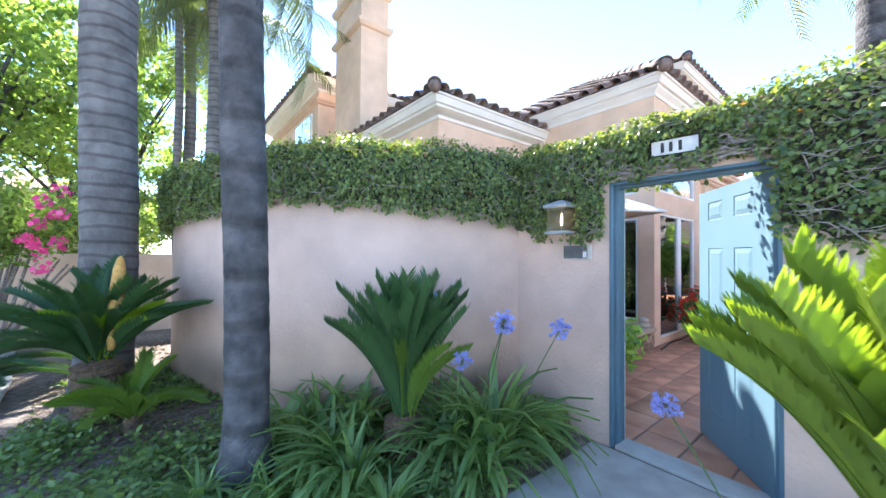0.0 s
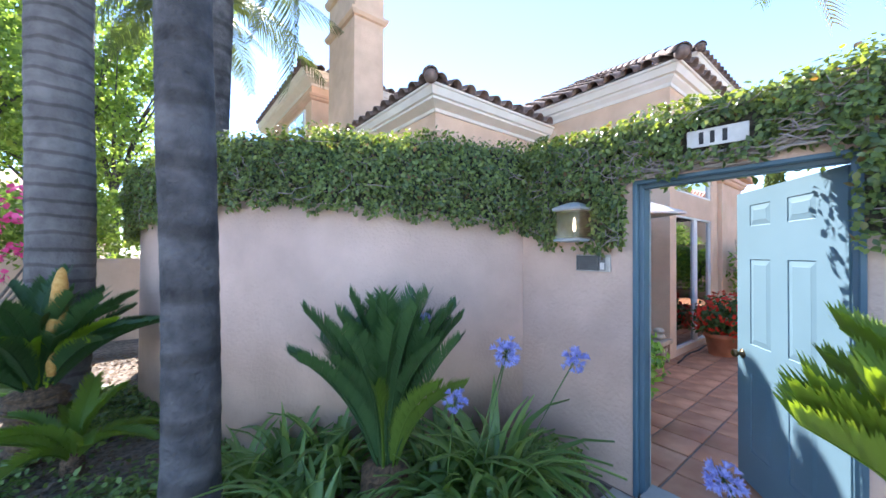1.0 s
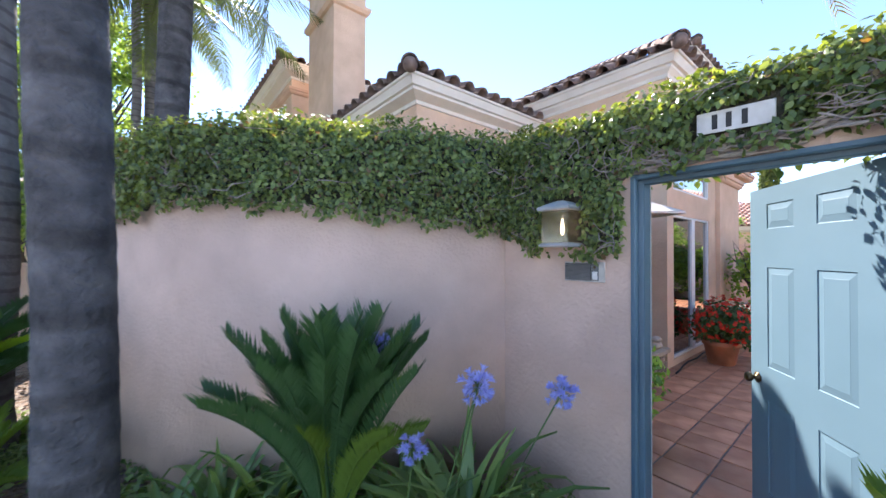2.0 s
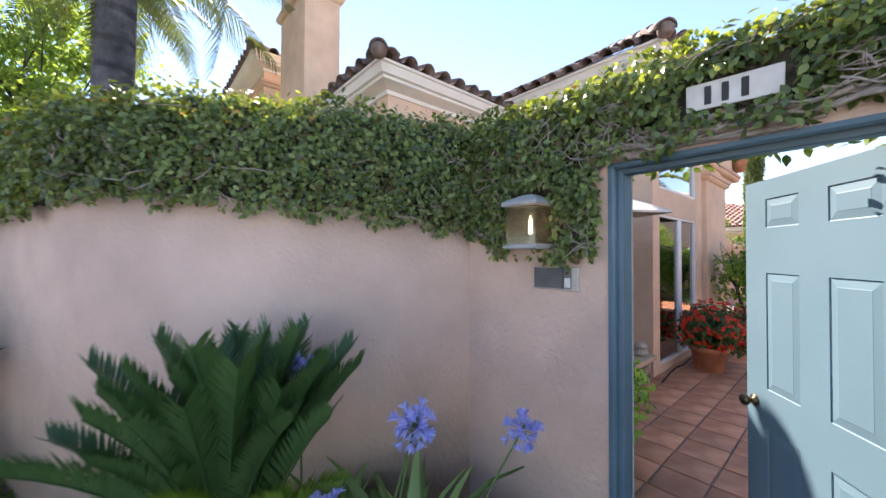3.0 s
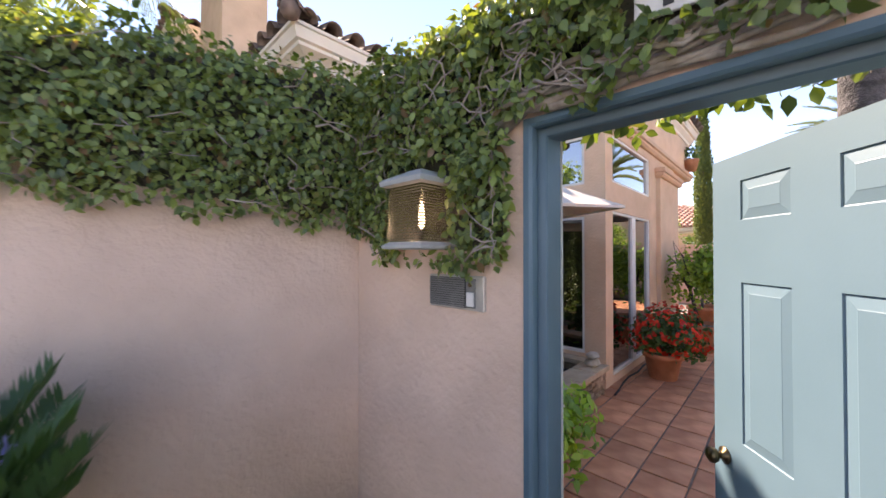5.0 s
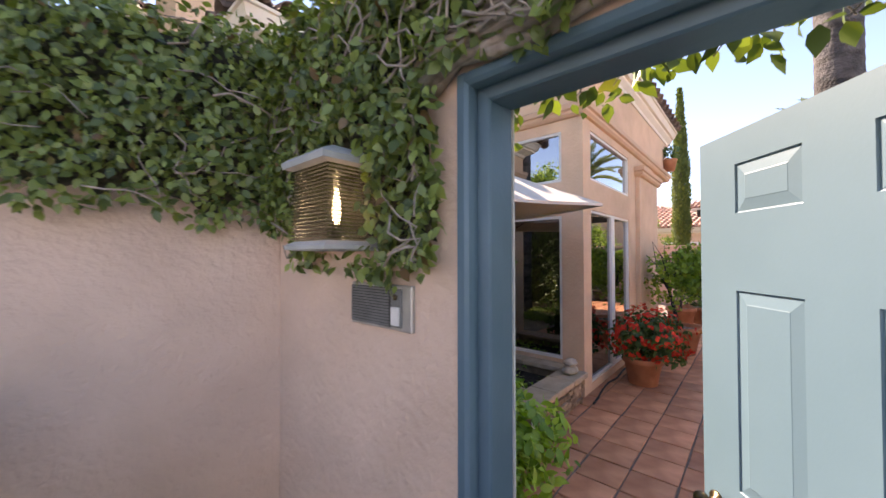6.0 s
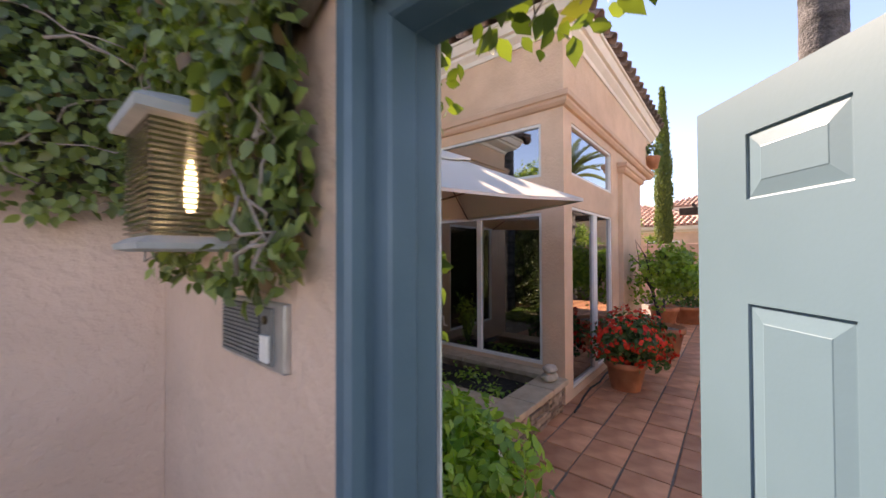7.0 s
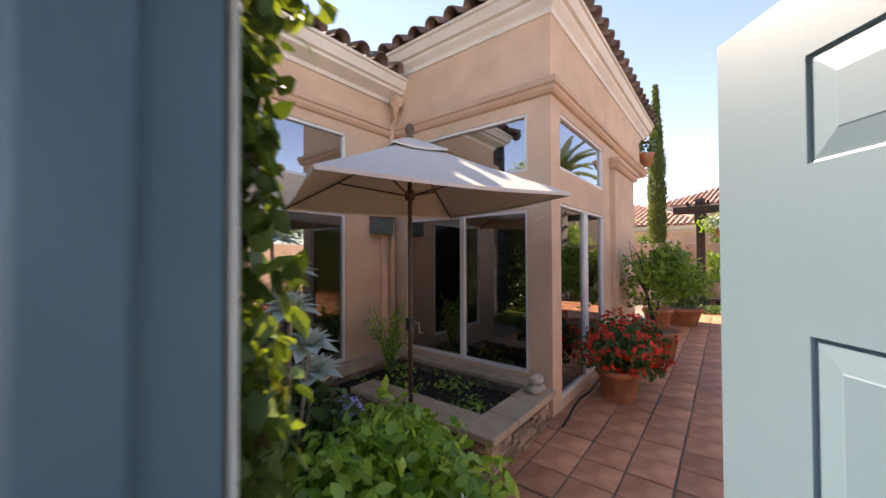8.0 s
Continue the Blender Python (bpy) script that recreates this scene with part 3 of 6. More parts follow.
part("bulb", lathe(bmesh.new(), [(0.005, 0.078), (0.010, 0.088), (0.012, 0.12), (0.009, 0.155), (0.003, 0.185)], 12, Matrix.Translation((-0.085, -0.005, 0.0))), BULB, lan, "glowing amber bulb", True)
part("socket", lathe(bmesh.new(), [(0.014, 0.026), (0.014, 0.076)], 12, Matrix.Translation((-0.085, -0.005, 0.0))), DARKM, lan)

# ---- intercom ----
ic = thing("intercom", 2.858, 1.672, 1.564)
tagged(ic, "grey metal intercom panel with slotted speaker grille", "intercom")
part("plate", boxm(-0.012, -0.134, -0.062, 0.004, 0.134, 0.062, bevel=0.004), STEEL, ic)
part("grille_back", boxm(-0.015, -0.052, -0.054, -0.010, 0.128, 0.054), BLACK, ic)
for i in range(13):
    z = -0.049 + i * 0.0082
    part("slat", boxm(-0.019, -0.050, z - 0.0026, -0.014, 0.126, z + 0.0026), GRILL, ic)
part("button_panel", boxm(-0.018, -0.098, -0.052, -0.010, -0.056, 0.052, bevel=0.002), GRILL, ic)
part("call_button", boxm(-0.024, -0.094, -0.046, -0.016, -0.062, 0.004, bevel=0.003), SIGNW, ic, "pale grey push button")
part("lamp_window", lathe(bmesh.new(), [(0.008, 0), (0.008, 0.004), (0.004, 0.006)], 12, pose(-0.018, -0.077, 0.03, 0, -90, 0)), BRASS, ic)

# ---- number plate above the gate: digits stay plain bars ----
sg = thing("house_sign", 2.812, 0.908, 2.310)
sg.rotation_euler = Euler((radians(2.0), radians(-8), 0))
tagged(sg, "white rectangular plaque with black markings above the gate", "sign")
part("board", boxm(-0.006, -0.145, -0.050, 0.006, 0.145, 0.050, bevel=0.003), SIGNW, sg)
for y in (0.072, 0.018, -0.040):
    part("marking", boxm(-0.009, y - 0.011, -0.034, -0.0055, y + 0.011, 0.034, bevel=0.001), BLACK, sg)

# ---- house ----
house = thing("house")
tagged(house, "peach stucco house with cream eaves and clay tile roofs", "house")
EB, EC = [(3.50, 10.2), (3.50, 4.57), (6.60, 4.57)], [(6.40, 4.9), (6.40, 2.29), (12.1, 2.29)]
part("wall", holed("y", 4.82, 0.25, 3.75, 6.54, 0, 4.0, [(4.30, 5.70, 0.35, 2.24), (4.30, 5.70, 2.63, 3.28)]), PEACH, house)
part("wall", boxm(3.75, 5.07, 0, 4.0, 10.0, 4.0), PEACH, house)
part("wall", holed("x", 6.54, 0.25, 2.68, 5.2, 0, 4.34, [(2.70, 4.55, 0.40, 2.20), (2.70, 4.55, 2.63, 3.27)]), PEACH, house)
part("wall", holed("y", 2.43, 0.25, 6.54, 10.42, 0, 4.34, [(6.80, 8.58, 0.10, 2.28), (6.80, 8.58, 2.66, 3.29)]), PEACH, house)
part("pilaster", boxm(9.0, 2.36, 0, 10.44, 2.428, 3.06), PEACH, house)
part("upper_wall", boxm(10.422, 2.43, 3.42, 11.9, 2.70, 4.34), PEACH, house)
part("wall", boxm(10.17, 2.70, 0, 10.42, 8.0, 4.2), PEACH, house)
part("wall", boxm(3.75, 10.0, 0, 12.0, 10.25, 4.2), PEACH, house)
# Inner linings in the near-black room colour keep the windows dark.
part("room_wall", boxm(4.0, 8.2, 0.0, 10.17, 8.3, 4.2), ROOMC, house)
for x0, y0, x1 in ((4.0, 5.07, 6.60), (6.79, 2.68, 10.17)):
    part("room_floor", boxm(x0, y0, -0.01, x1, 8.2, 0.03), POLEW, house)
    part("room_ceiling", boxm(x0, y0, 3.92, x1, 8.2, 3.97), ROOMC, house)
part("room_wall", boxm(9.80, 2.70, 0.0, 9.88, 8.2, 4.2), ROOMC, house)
part("room_door_frame", holed("x", 9.735, 0.06, 4.60, 5.80, 0.03, 2.55, [(4.72, 5.68, 0.0, 2.44)]), WHITEP, house, "white inner door frame")
part("room_door", boxm(9.76, 4.73, 0.03, 9.795, 5.67, 2.43), BLACK, house, "dark inner door")
for k in range(4):
    part("lattice_bar", boxm(9.735, 5.20 + 0.13 * k, 1.62, 9.755, 5.245 + 0.13 * k, 2.20), WHITEP, house)
for k in range(4):
    part("lattice_bar", boxm(9.732, 5.20, 1.62 + 0.178 * k, 9.752, 5.635, 1.665 + 0.178 * k), WHITEP, house)
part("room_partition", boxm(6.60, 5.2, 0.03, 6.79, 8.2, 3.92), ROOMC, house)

def FASC(z, w=0.14):
    """Stepped cornice that flares out from the wall, w behind the eave line, to the tile edge."""
    return [(-w - 0.02, z - 0.035), (0.02 - w, z - 0.03), (0.03 - w, z + 0.02), (-0.05, z + 0.085), (-0.045, z + 0.12), (-0.005, z + 0.132), (0.035, z + 0.235), (0.06, z + 0.243), (0.065, z + 0.275), (-0.06, z + 0.275), (-0.06, z + 0.12), (-w - 0.02, z + 0.05)]


part("eave", sweep(EB, FASC(3.93, 0.24)), TRIMC, house, "cream stepped eave moulding")
part("eave", sweep(EC, FASC(4.30)), TRIMC, house, "cream stepped eave moulding")
BANDP = lambda z: [(-0.01, z), (0.035, z + 0.015), (0.06, z + 0.05), (0.06, z + 0.085), (0.085, z + 0.10), (0.085, z + 0.165), (0.06, z + 0.18), (-0.01, z + 0.19)]
part("trim_band", sweep([(3.75, 9.9), (3.75, 4.82), (6.54, 4.82)], BANDP(3.40)), BAND, house)
part("trim_band", sweep([(6.54, 4.82), (6.54, 2.43), (11.9, 2.43), (11.9, 3.6)], BANDP(3.40)), BAND, house)
part("trim_band", sweep([(9.0, 2.43), (9.0, 2.36), (10.44, 2.36), (10.44, 3.2)], BANDP(3.05)), BAND, house)


def window(axis, at, u0, u1, z0, z1, mull=(), pane=PANE, sill=True):
    """Fixed light: white frame set in the opening, a pane for each bay."""
    wd = new("window")
    wd.parent = house
    def bx(u, v, a, b, d0, d1, bev=0.0):
        return boxm(at + d0, u, a, at + d1, v, b, bevel=bev) if axis == "x" else boxm(u, at + d0, a, v, at + d1, b, bevel=bev)
    f = 0.035
    for n_, u, v, a, b in (("frame_rail", u0, u1, z1 - f, z1), ("frame_rail", u0, u1, z0, z0 + f), ("frame_stile", u0, u0 + f, z0 + f, z1 - f), ("frame_stile", u1 - f, u1, z0 + f, z1 - f)):
        part(n_, bx(u, v, a, b, 0.01, 0.09, 0.004), WHITEP, wd)
    edges = [u0 + f]
    for c, wdt in mull:
        part("mullion", bx(c - wdt / 2, c + wdt / 2, z0 + f, z1 - f, 0.015, 0.085, 0.004), WHITEP, wd)
        edges += [c - wdt / 2, c + wdt / 2]
    edges.append(u1 - f)
    for a, b in zip(edges[::2], edges[1::2]):
        o = part("pane", bx(a, b, z0 + f, z1 - f, 0.045, 0.051), pane, wd)
        o.visible_shadow = False
    return wd


window("y", 4.82, 4.30, 5.70, 0.35, 2.24)
window("y", 4.82, 4.30, 5.70, 2.63, 3.28, pane=PANEU)
window("x", 6.54, 2.70, 4.55, 0.40, 2.20, mull=((3.60, 0.07),))
window("x", 6.54, 2.70, 4.55, 2.63, 3.27, pane=PANEU)
window("y", 2.43, 6.80, 8.58, 0.10, 2.28, mull=((7.77, 0.16),))
window("y", 2.43, 6.80, 8.58, 2.66, 3.29, pane=PANEU)
# downpipe in the inner corner
dp = bmesh.new()
tube(dp, [(6.42, 4.64, 3.96), (6.42, 4.64, 3.74), (6.44, 4.70, 3.66), (6.46, 4.76, 3.58), (6.46, 4.77, 3.3), (6.46, 4.77, 0.37)], 0.042, seg=8)
part("downpipe", dp, PEACH, house, "painted downpipe", True)
part("rain_head", frustum(bmesh.new(), [(6.375, 6.465, 4.59, 4.69, 3.80), (6.36, 6.48, 4.57, 4.71, 3.86), (6.36, 6.48, 4.57, 4.71, 3.93)]), PEACH, house)

# chimney
ch = bmesh.new()
box(ch, 3.50, 7.38, 3.9, 4.20, 8.84, 8.3)
part("chimney", ch, PEACH, house, "tall peach stucco chimney with cornices")
CHP = [(4.20, 7.38), (3.50, 7.38), (3.50, 8.84), (4.20, 8.84)]
for z, hgt in ((6.72, 0.16), (7.55, 0.20)):
    cp = [(-0.01, z), (0.05, z + 0.03), (0.09, z + hgt * 0.6), (0.09, z + hgt), (-0.01, z + hgt + 0.04)]
    part("chimney_cornice", sweep(list(reversed(CHP)), cp, closed=True), PEACH, house)
part("chimney_cap", boxm(3.62, 7.6, 8.3, 4.08, 8.6, 8.7, bevel=0.02), DARKM, house)

# further wings
part("upper_wing_wall", boxm(10.75, 3.45, 4.2, 15, 9.0, 6.45), PEACH, house)
part("eave", sweep([(10.5, 9.2), (10.5, 3.2), (15.2, 3.2)], FASC(6.3, 0.25)), TRIMC, house)
part("north_wing_wall", boxm(3.42, 9.88, 0, 9, 15, 6.32), PEACH, house)
part("eave", sweep([(3.16, 15.2), (3.16, 9.62), (9.2, 9.62)], FASC(6.14, 0.26)), TRIMC, house)
part("trim_band", sweep([(3.42, 15), (3.42, 9.88), (9, 9.88)], BANDP(5.72)), BAND, house)
nw = new("window")
nw.parent = house
part("frame_panel", boxm(3.38, 10.35, 4.55, 3.43, 11.9, 5.6, bevel=0.006), WHITEP, nw)
part("pane", boxm(3.37, 10.42, 4.62, 3.376, 11.1, 5.53), PANEU, nw)
part("pane", boxm(3.37, 11.16, 4.62, 3.376, 11.83, 5.53), PANEU, nw)


# ---- clay roofs: a sheet, barrel tiles in rows, ridge caps ----
def barrel(length, r, seg=6, taper=0.88, thick=0.014):
    """A half-round tile with open end and thickness, along +y, rising in z."""
    V, F = [], []
    for y, k in ((0, 1.0), (length, taper)):
        for rr in (r * k, r * k - thick):
            for i in range(seg + 1):
                a = math.pi * i / seg
                V.append((rr * math.cos(a), y, rr * math.sin(a)))
    n = seg + 1
    for i in range(seg):
        for p, q in ((0, 2 * n), (n, 0), (3 * n, n), (2 * n, 3 * n)):
            F.append((p + i, q + i, q + i + 1, p + i + 1))
    return np.array(V), np.array(F)


BV, BF = barrel(0.42, 0.112, 8)


def tile_side(parent, a, b, z, pitch, rows, material, as_parts, inset=True, step=0.30):
    """Rows of barrel tiles that climb from the eave a-b; the first rows are single tiles."""
    a, b = Vector((*a, z)), Vector((*b, z))
    along = (b - a).normalized()
    up = Vector((-along.y, along.x, 0))
    slope = (up * math.cos(radians(pitch)) + Vector((0, 0, math.sin(radians(pitch))))).normalized()
    nrm = along.cross(slope)
    if nrm.z < 0:
        nrm = -nrm
    L = (b - a).length
    base = Matrix((along, slope, nrm)).transposed().to_4x4()
    first, VV, FF, cnt = None, [], [], 0
    for r in range(rows):
        run = r * 0.36
        cut = run * math.cos(radians(pitch)) if inset else 0
        n = int((L - 2 * cut) / step)
        for i in range(n):
            p = a + along * (cut + (i + 0.5) * step) + slope * (run - 0.05) + nrm * (0.015 + random.uniform(-0.006, 0.006))
            m = Matrix.Translation(p) @ base @ pose(0, 0, 0, -2.5 + random.uniform(-0.8, 0.8), 0, random.uniform(-1.2, 1.2))
            if r < as_parts:
                if first is None:
                    first = npmesh("roof_tile", BV, BF, material, parent)
                    first.matrix_basis = m
                else:
                    share("roof_tile", first, m, parent)
            else:
                M = np.array(m)
                VV.append(BV @ M[:3, :3].T + M[:3, 3])
                FF.append(BF + cnt * len(BV))
                cnt += 1
    if VV:
        o = npmesh("roof_tiles", np.concatenate(VV), np.concatenate(FF), material, parent)
        tagged(o, kind="stuff")


def caps(parent, p, q, material, r=0.122):
    """Ridge or hip caps from p down to q."""
    p, q = Vector(p), Vector(q)
    d = (q - p).normalized()
    n = int((q - p).length / 0.36)
    s = Vector((0, 0, 1)).cross(d).normalized()
    u = d.cross(s)
    k = r / 0.112
    first = None
    for i in range(n + 1):
        m = Matrix.Translation(q - d * (i * 0.36 - 0.06) + Vector((0, 0, 0.03))) @ Matrix((s, -d, u if u.z > 0 else -u)).transposed().to_4x4() @ Matrix.Diagonal((k, 1, k, 1))
        if first is None:
            first = npmesh("ridge_tile", BV, BF, material, parent)
            first.matrix_basis = m
            e = share("ridge_end", first, m @ Matrix.Diagonal((1.0, 0.05, 1.0, 1)), parent)
        else:
            share("ridge_tile", first, m, parent)
    b = bmesh.new()
    bmesh.ops.create_uvsphere(b, u_segments=12, v_segments=8, radius=r * 0.86)
    for v in b.verts:
        v.co = q + d * 0.01 + Vector((0, 0, 0.015)) + Vector((v.co.x, v.co.y, v.co.z))
    part("ridge_end_cap", b, material, parent, "rounded end cap", True)


def roof_sheet(parent, x0, y0, x1, y1, z, pitch, material):
    h = min(x1 - x0, y1 - y0) / 2
    k = math.tan(radians(pitch))
    b = bmesh.new()
    c = [b.verts.new(p) for p in ((x0, y0, z), (x1, y0, z), (x1, y1, z), (x0, y1, z))]
    if x1 - x0 > y1 - y0:
        r = [b.verts.new((x0 + h, y0 + h, z + h * k)), b.verts.new((x1 - h, y0 + h, z + h * k))]
        fs = [(c[0], c[1], r[1], r[0]), (c[1], c[2], r[1]), (c[2], c[3], r[0], r[1]), (c[3], c[0], r[0])]
    else:
        r = [b.verts.new((x0 + h, y0 + h, z + h * k)), b.verts.new((x0 + h, y1 - h, z + h * k))]
        fs = [(c[0], c[1], r[0]), (c[1], c[2], r[1], r[0]), (c[2], c[3], r[1]), (c[3], c[0], r[0], r[1])]
    for f in fs:
        b.faces.new(f)
    b.faces.new(list(reversed(c)))
    part("roof", b, material, parent, "brown clay tile roof")
    return h, h * k


PI = 20
roof_sheet(house, 3.44, 4.51, 9.5, 10.0, 4.20, PI, ROOF)
tile_side(house, (3.43, 4.50), (6.45, 4.50), 4.215, PI, 5, ROOF, 1)
tile_side(house, (3.43, 9.0), (3.43, 4.50), 4.215, PI, 5, ROOF, 1)
caps(house, (5.9, 6.97, 5.11), (3.40, 4.47, 4.22), ROOF)
roof_sheet(house, 6.34, 2.23, 12.1, 9.5, 4.57, 30, ROOF)
tile_side(house, (6.33, 2.22), (12.1, 2.22), 4.585, 30, 2, ROOF, 1)
tile_side(house, (6.33, 8.5), (6.33, 2.22), 4.585, 30, 10, ROOF, 2)
caps(house, (9.1, 5.0, 6.17), (6.30, 2.19, 4.60), ROOF)
roof_sheet(house, 10.44, 3.14, 15.3, 9.3, 6.57, PI, ROOF)
tile_side(house, (10.43, 3.13), (15.2, 3.13), 6.585, PI, 2, ROOF, 1)
tile_side(house, (10.43, 9.0), (10.43, 3.13), 6.585, PI, 3, ROOF, 1)
caps(house, (12.5, 5.2, 7.34), (10.40, 3.10, 6.60), ROOF)
roof_sheet(house, 3.10, 9.56, 9.3, 15.2, 6.41, PI, ROOF)
tile_side(house, (3.09, 9.55), (9.0, 9.55), 6.425, PI, 2, ROOF, 1)
tile_side(house, (3.09, 15.0), (3.09, 9.55), 6.425, PI, 2, ROOF, 1)
caps(house, (5.4, 11.86, 7.26), (3.06, 9.52, 6.44), ROOF)


# ---- ivy over the walls ----
def path_sampler(path):
    P = np.array(path)
    seg = np.diff(P, axis=0)
    ln = np.linalg.norm(seg, axis=1)
    cum = np.concatenate([[0], np.cumsum(ln)])
    def at(s):
        i = np.clip(np.searchsorted(cum, s, side="right") - 1, 0, len(ln) - 1)
        t = ((s - cum[i]) / ln[i])[:, None]
        d = seg[i] / ln[i][:, None]
        return P[i] + seg[i] * t, np.stack([d[:, 1], -d[:, 0]], 1)
    return at, cum[-1]


def ivy(name, path, zlow, ztop, count, thick, material, label, size=0.038, over=0.30, top_share=0.22, stems=60, clear=()):
    """Clinging ivy on the right side of a plan path: twiggy core with inner shade in its dark colour, woody stems and
    thousands of leaves.
    """
    at, total = path_sampler(path)
    root = thing(name)
    tagged(root, label, "ivy", kind="stuff")
    ns = max(8, int(total / 0.06))
    S = np.linspace(0, total, ns)
    P, N = at(S)
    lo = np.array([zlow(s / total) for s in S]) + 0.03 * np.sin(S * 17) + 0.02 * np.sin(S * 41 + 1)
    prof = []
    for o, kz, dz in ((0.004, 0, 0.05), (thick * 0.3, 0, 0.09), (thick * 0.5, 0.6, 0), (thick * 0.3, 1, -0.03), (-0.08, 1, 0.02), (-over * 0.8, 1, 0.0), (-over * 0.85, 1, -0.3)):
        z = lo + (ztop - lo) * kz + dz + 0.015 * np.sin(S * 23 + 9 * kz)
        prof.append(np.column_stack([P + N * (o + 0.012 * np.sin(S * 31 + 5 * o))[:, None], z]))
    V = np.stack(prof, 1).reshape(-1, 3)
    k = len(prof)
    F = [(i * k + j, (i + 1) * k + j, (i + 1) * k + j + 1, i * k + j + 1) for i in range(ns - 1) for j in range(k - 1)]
    npmesh("twig_shade_core", V, F, TWIGSH, root, True)
    count = int(count * 1.4)
    nt = int(count * top_share)
    nf = count - nt
    s = rng.uniform(-0.03, total + 0.03, nf)
    p, n = at(s)
    zl = np.interp(s, S, lo)
    u = rng.uniform(0, 1, nf) ** 0.92
    z = zl + (ztop - zl) * u - 0.03 * rng.uniform(0, 1, nf) * (u < 0.1)
    bulge = 0.02 * np.sin(s * 9 + z * 13) + 0.018 * np.sin(s * 21 - z * 17)
    o = thick * (0.75 + 0.25 * np.sin(u * 2.6)) + bulge + rng.uniform(-0.045, 0.028, nf)
    A = np.column_stack([p + n * np.maximum(o, 0.012)[:, None], z])
    NA = np.column_stack([n, np.full(nf, 0.25)])
    s = rng.uniform(0, total, nt)
    p, n = at(s)
    o = rng.uniform(-over, thick, nt)
    z = ztop + 0.025 + 0.025 * np.sin(s * 7) + rng.uniform(-0.03, 0.05, nt)
    B = np.column_stack([p + n * o[:, None], z])
    for y0, y1, z0, z1 in clear:
        out = ~((A[:, 1] > y0) & (A[:, 1] < y1) & (A[:, 2] > z0) & (A[:, 2] < z1))
        A, NA = A[out], NA[out]
    NB = np.column_stack([n * 0.15, np.ones(nt)])
    v, f = leaf_arrays(np.concatenate([A, B]), np.concatenate([NA, NB]), size, spread=0.58, droop=0.6)
    npmesh("leaves", v, f, material, root)
    b = bmesh.new()
    for _ in range(stems):
        s0 = rng.uniform(0, total)
        pts, z = [], None
        hd = rng.uniform(-1, 1)
        for i in range(7):
            pp, nn = at(np.array([min(max(s0, 0), total - 1e-4)]))
            if z is None:
                l0 = float(np.interp(s0, S, lo))
                z = rng.uniform(l0 + 0.02, ztop - 0.05)
            z = min(max(z, float(np.interp(s0, S, lo)) + 0.01), ztop - 0.02)
            o = thick * 0.92 + 0.014 + rng.normal(0, 0.008)
            pts.append((*(pp[0] + nn[0] * o), z))
            hd += rng.normal(0, 0.6)
            s0 += 0.055 * math.cos(hd)
            z += 0.045 * math.sin(hd)
        if not any(y0 - 0.03 < q[1] < y1 + 0.03 and z0 - 0.03 < q[2] < z1 + 0.03 for q in pts for y0, y1, z0, z1 in clear):
            tube(b, pts, rng.uniform(0.002, 0.005), 0.002, 5)
    part("vine_stem", b, WOODY, root, "bare woody vine stems", True)
    return root


def stepwise(xs, ys):
    return lambda t: float(np.interp(t, xs, ys))


ivy("ivy", CURVE, stepwise([0, 0.25, 0.42, 0.55, 0.62, 0.75, 0.88, 1.0], [1.75, 1.80, 1.93, 1.95, 2.03, 1.97, 1.90, 1.83]), 2.52, 22000, 0.13, IVY, "dense green creeping ivy along the top of the curved wall", stems=85)
ivy("ivy", [(2.86, 2.29), (2.86, 1.445)], stepwise([0, 0.2, 0.5, 1], [1.81, 1.73, 1.70, 1.67]), 2.50, 5600, 0.085, IVY, "creeping ivy round the wall lantern", stems=70, clear=((1.655, 1.93, 1.70, 2.06),))
ivy("ivy", [(2.86, 1.41), (2.86, 0.35)], stepwise([0, 0.25, 0.35, 0.7, 0.85, 1], [2.135, 2.150, 2.175, 2.185, 2.170, 2.140]), 2.50, 3700, 0.09, IVY, "ivy with bare stems above the gate", stems=110, top_share=0.3, clear=((0.73, 1.07, 2.24, 2.385),))
ivy("ivy", [(2.86, 0.365), (2.86, -3.3)], stepwise([0, 0.03, 0.1, 1], [1.66, 1.62, 1.60, 1.6]), 2.53, 11000, 0.11, IVY, "creeping ivy beside the gate with tangled bare stems", stems=320)
ivy("ivy", [(3.04, 1.47), (3.04, 2.75)], stepwise([0, 1], [0.15, 0.1]), 2.46, 12000, 0.09, IVYB, "ivy covering the courtyard side of the wall", size=0.045, over=0.1, stems=25, top_share=0.1)
INNER = [(p.x, p.y) for p in reversed(offset_path(CURVE[6:-8], -0.2))]
ivy("ivy", INNER, stepwise([0, 1], [0.1, 0.1]), 2.46, 12000, 0.10, IVYB, "ivy covering the garden side of the curved wall", size=0.055, over=0.1, stems=10, top_share=0.1)
ivy("ivy", [(3.04, -3.4), (3.04, 0.26)], stepwise([0, 1], [0.4, 0.3]), 2.46, 9000, 0.10, IVYB, "ivy covering the courtyard side of the wall beyond the gate", size=0.05, over=0.1, stems=25, top_share=0.1)
# sprays that hang over the inner head of the gate
n = 150
Pn = np.column_stack([rng.uniform(3.02, 3.22, n), rng.uniform(0.35, 1.42, n), 2.17 - 0.09 * rng.uniform(0, 1, n) ** 1.8 * (0.4 + 0.6 * rng.uniform(0, 1, n))])
v, f = leaf_arrays(Pn, np.tile((0.6, 0, 0.4), (n, 1)), 0.05, spread=0.5, droop=0.8)
hang = thing("ivy")
tagged(hang, "ivy leaves hanging below the gate's inner head", "ivy", kind="stuff")
npmesh("leaves", v, f, IVYB, hang)
b = bmesh.new()
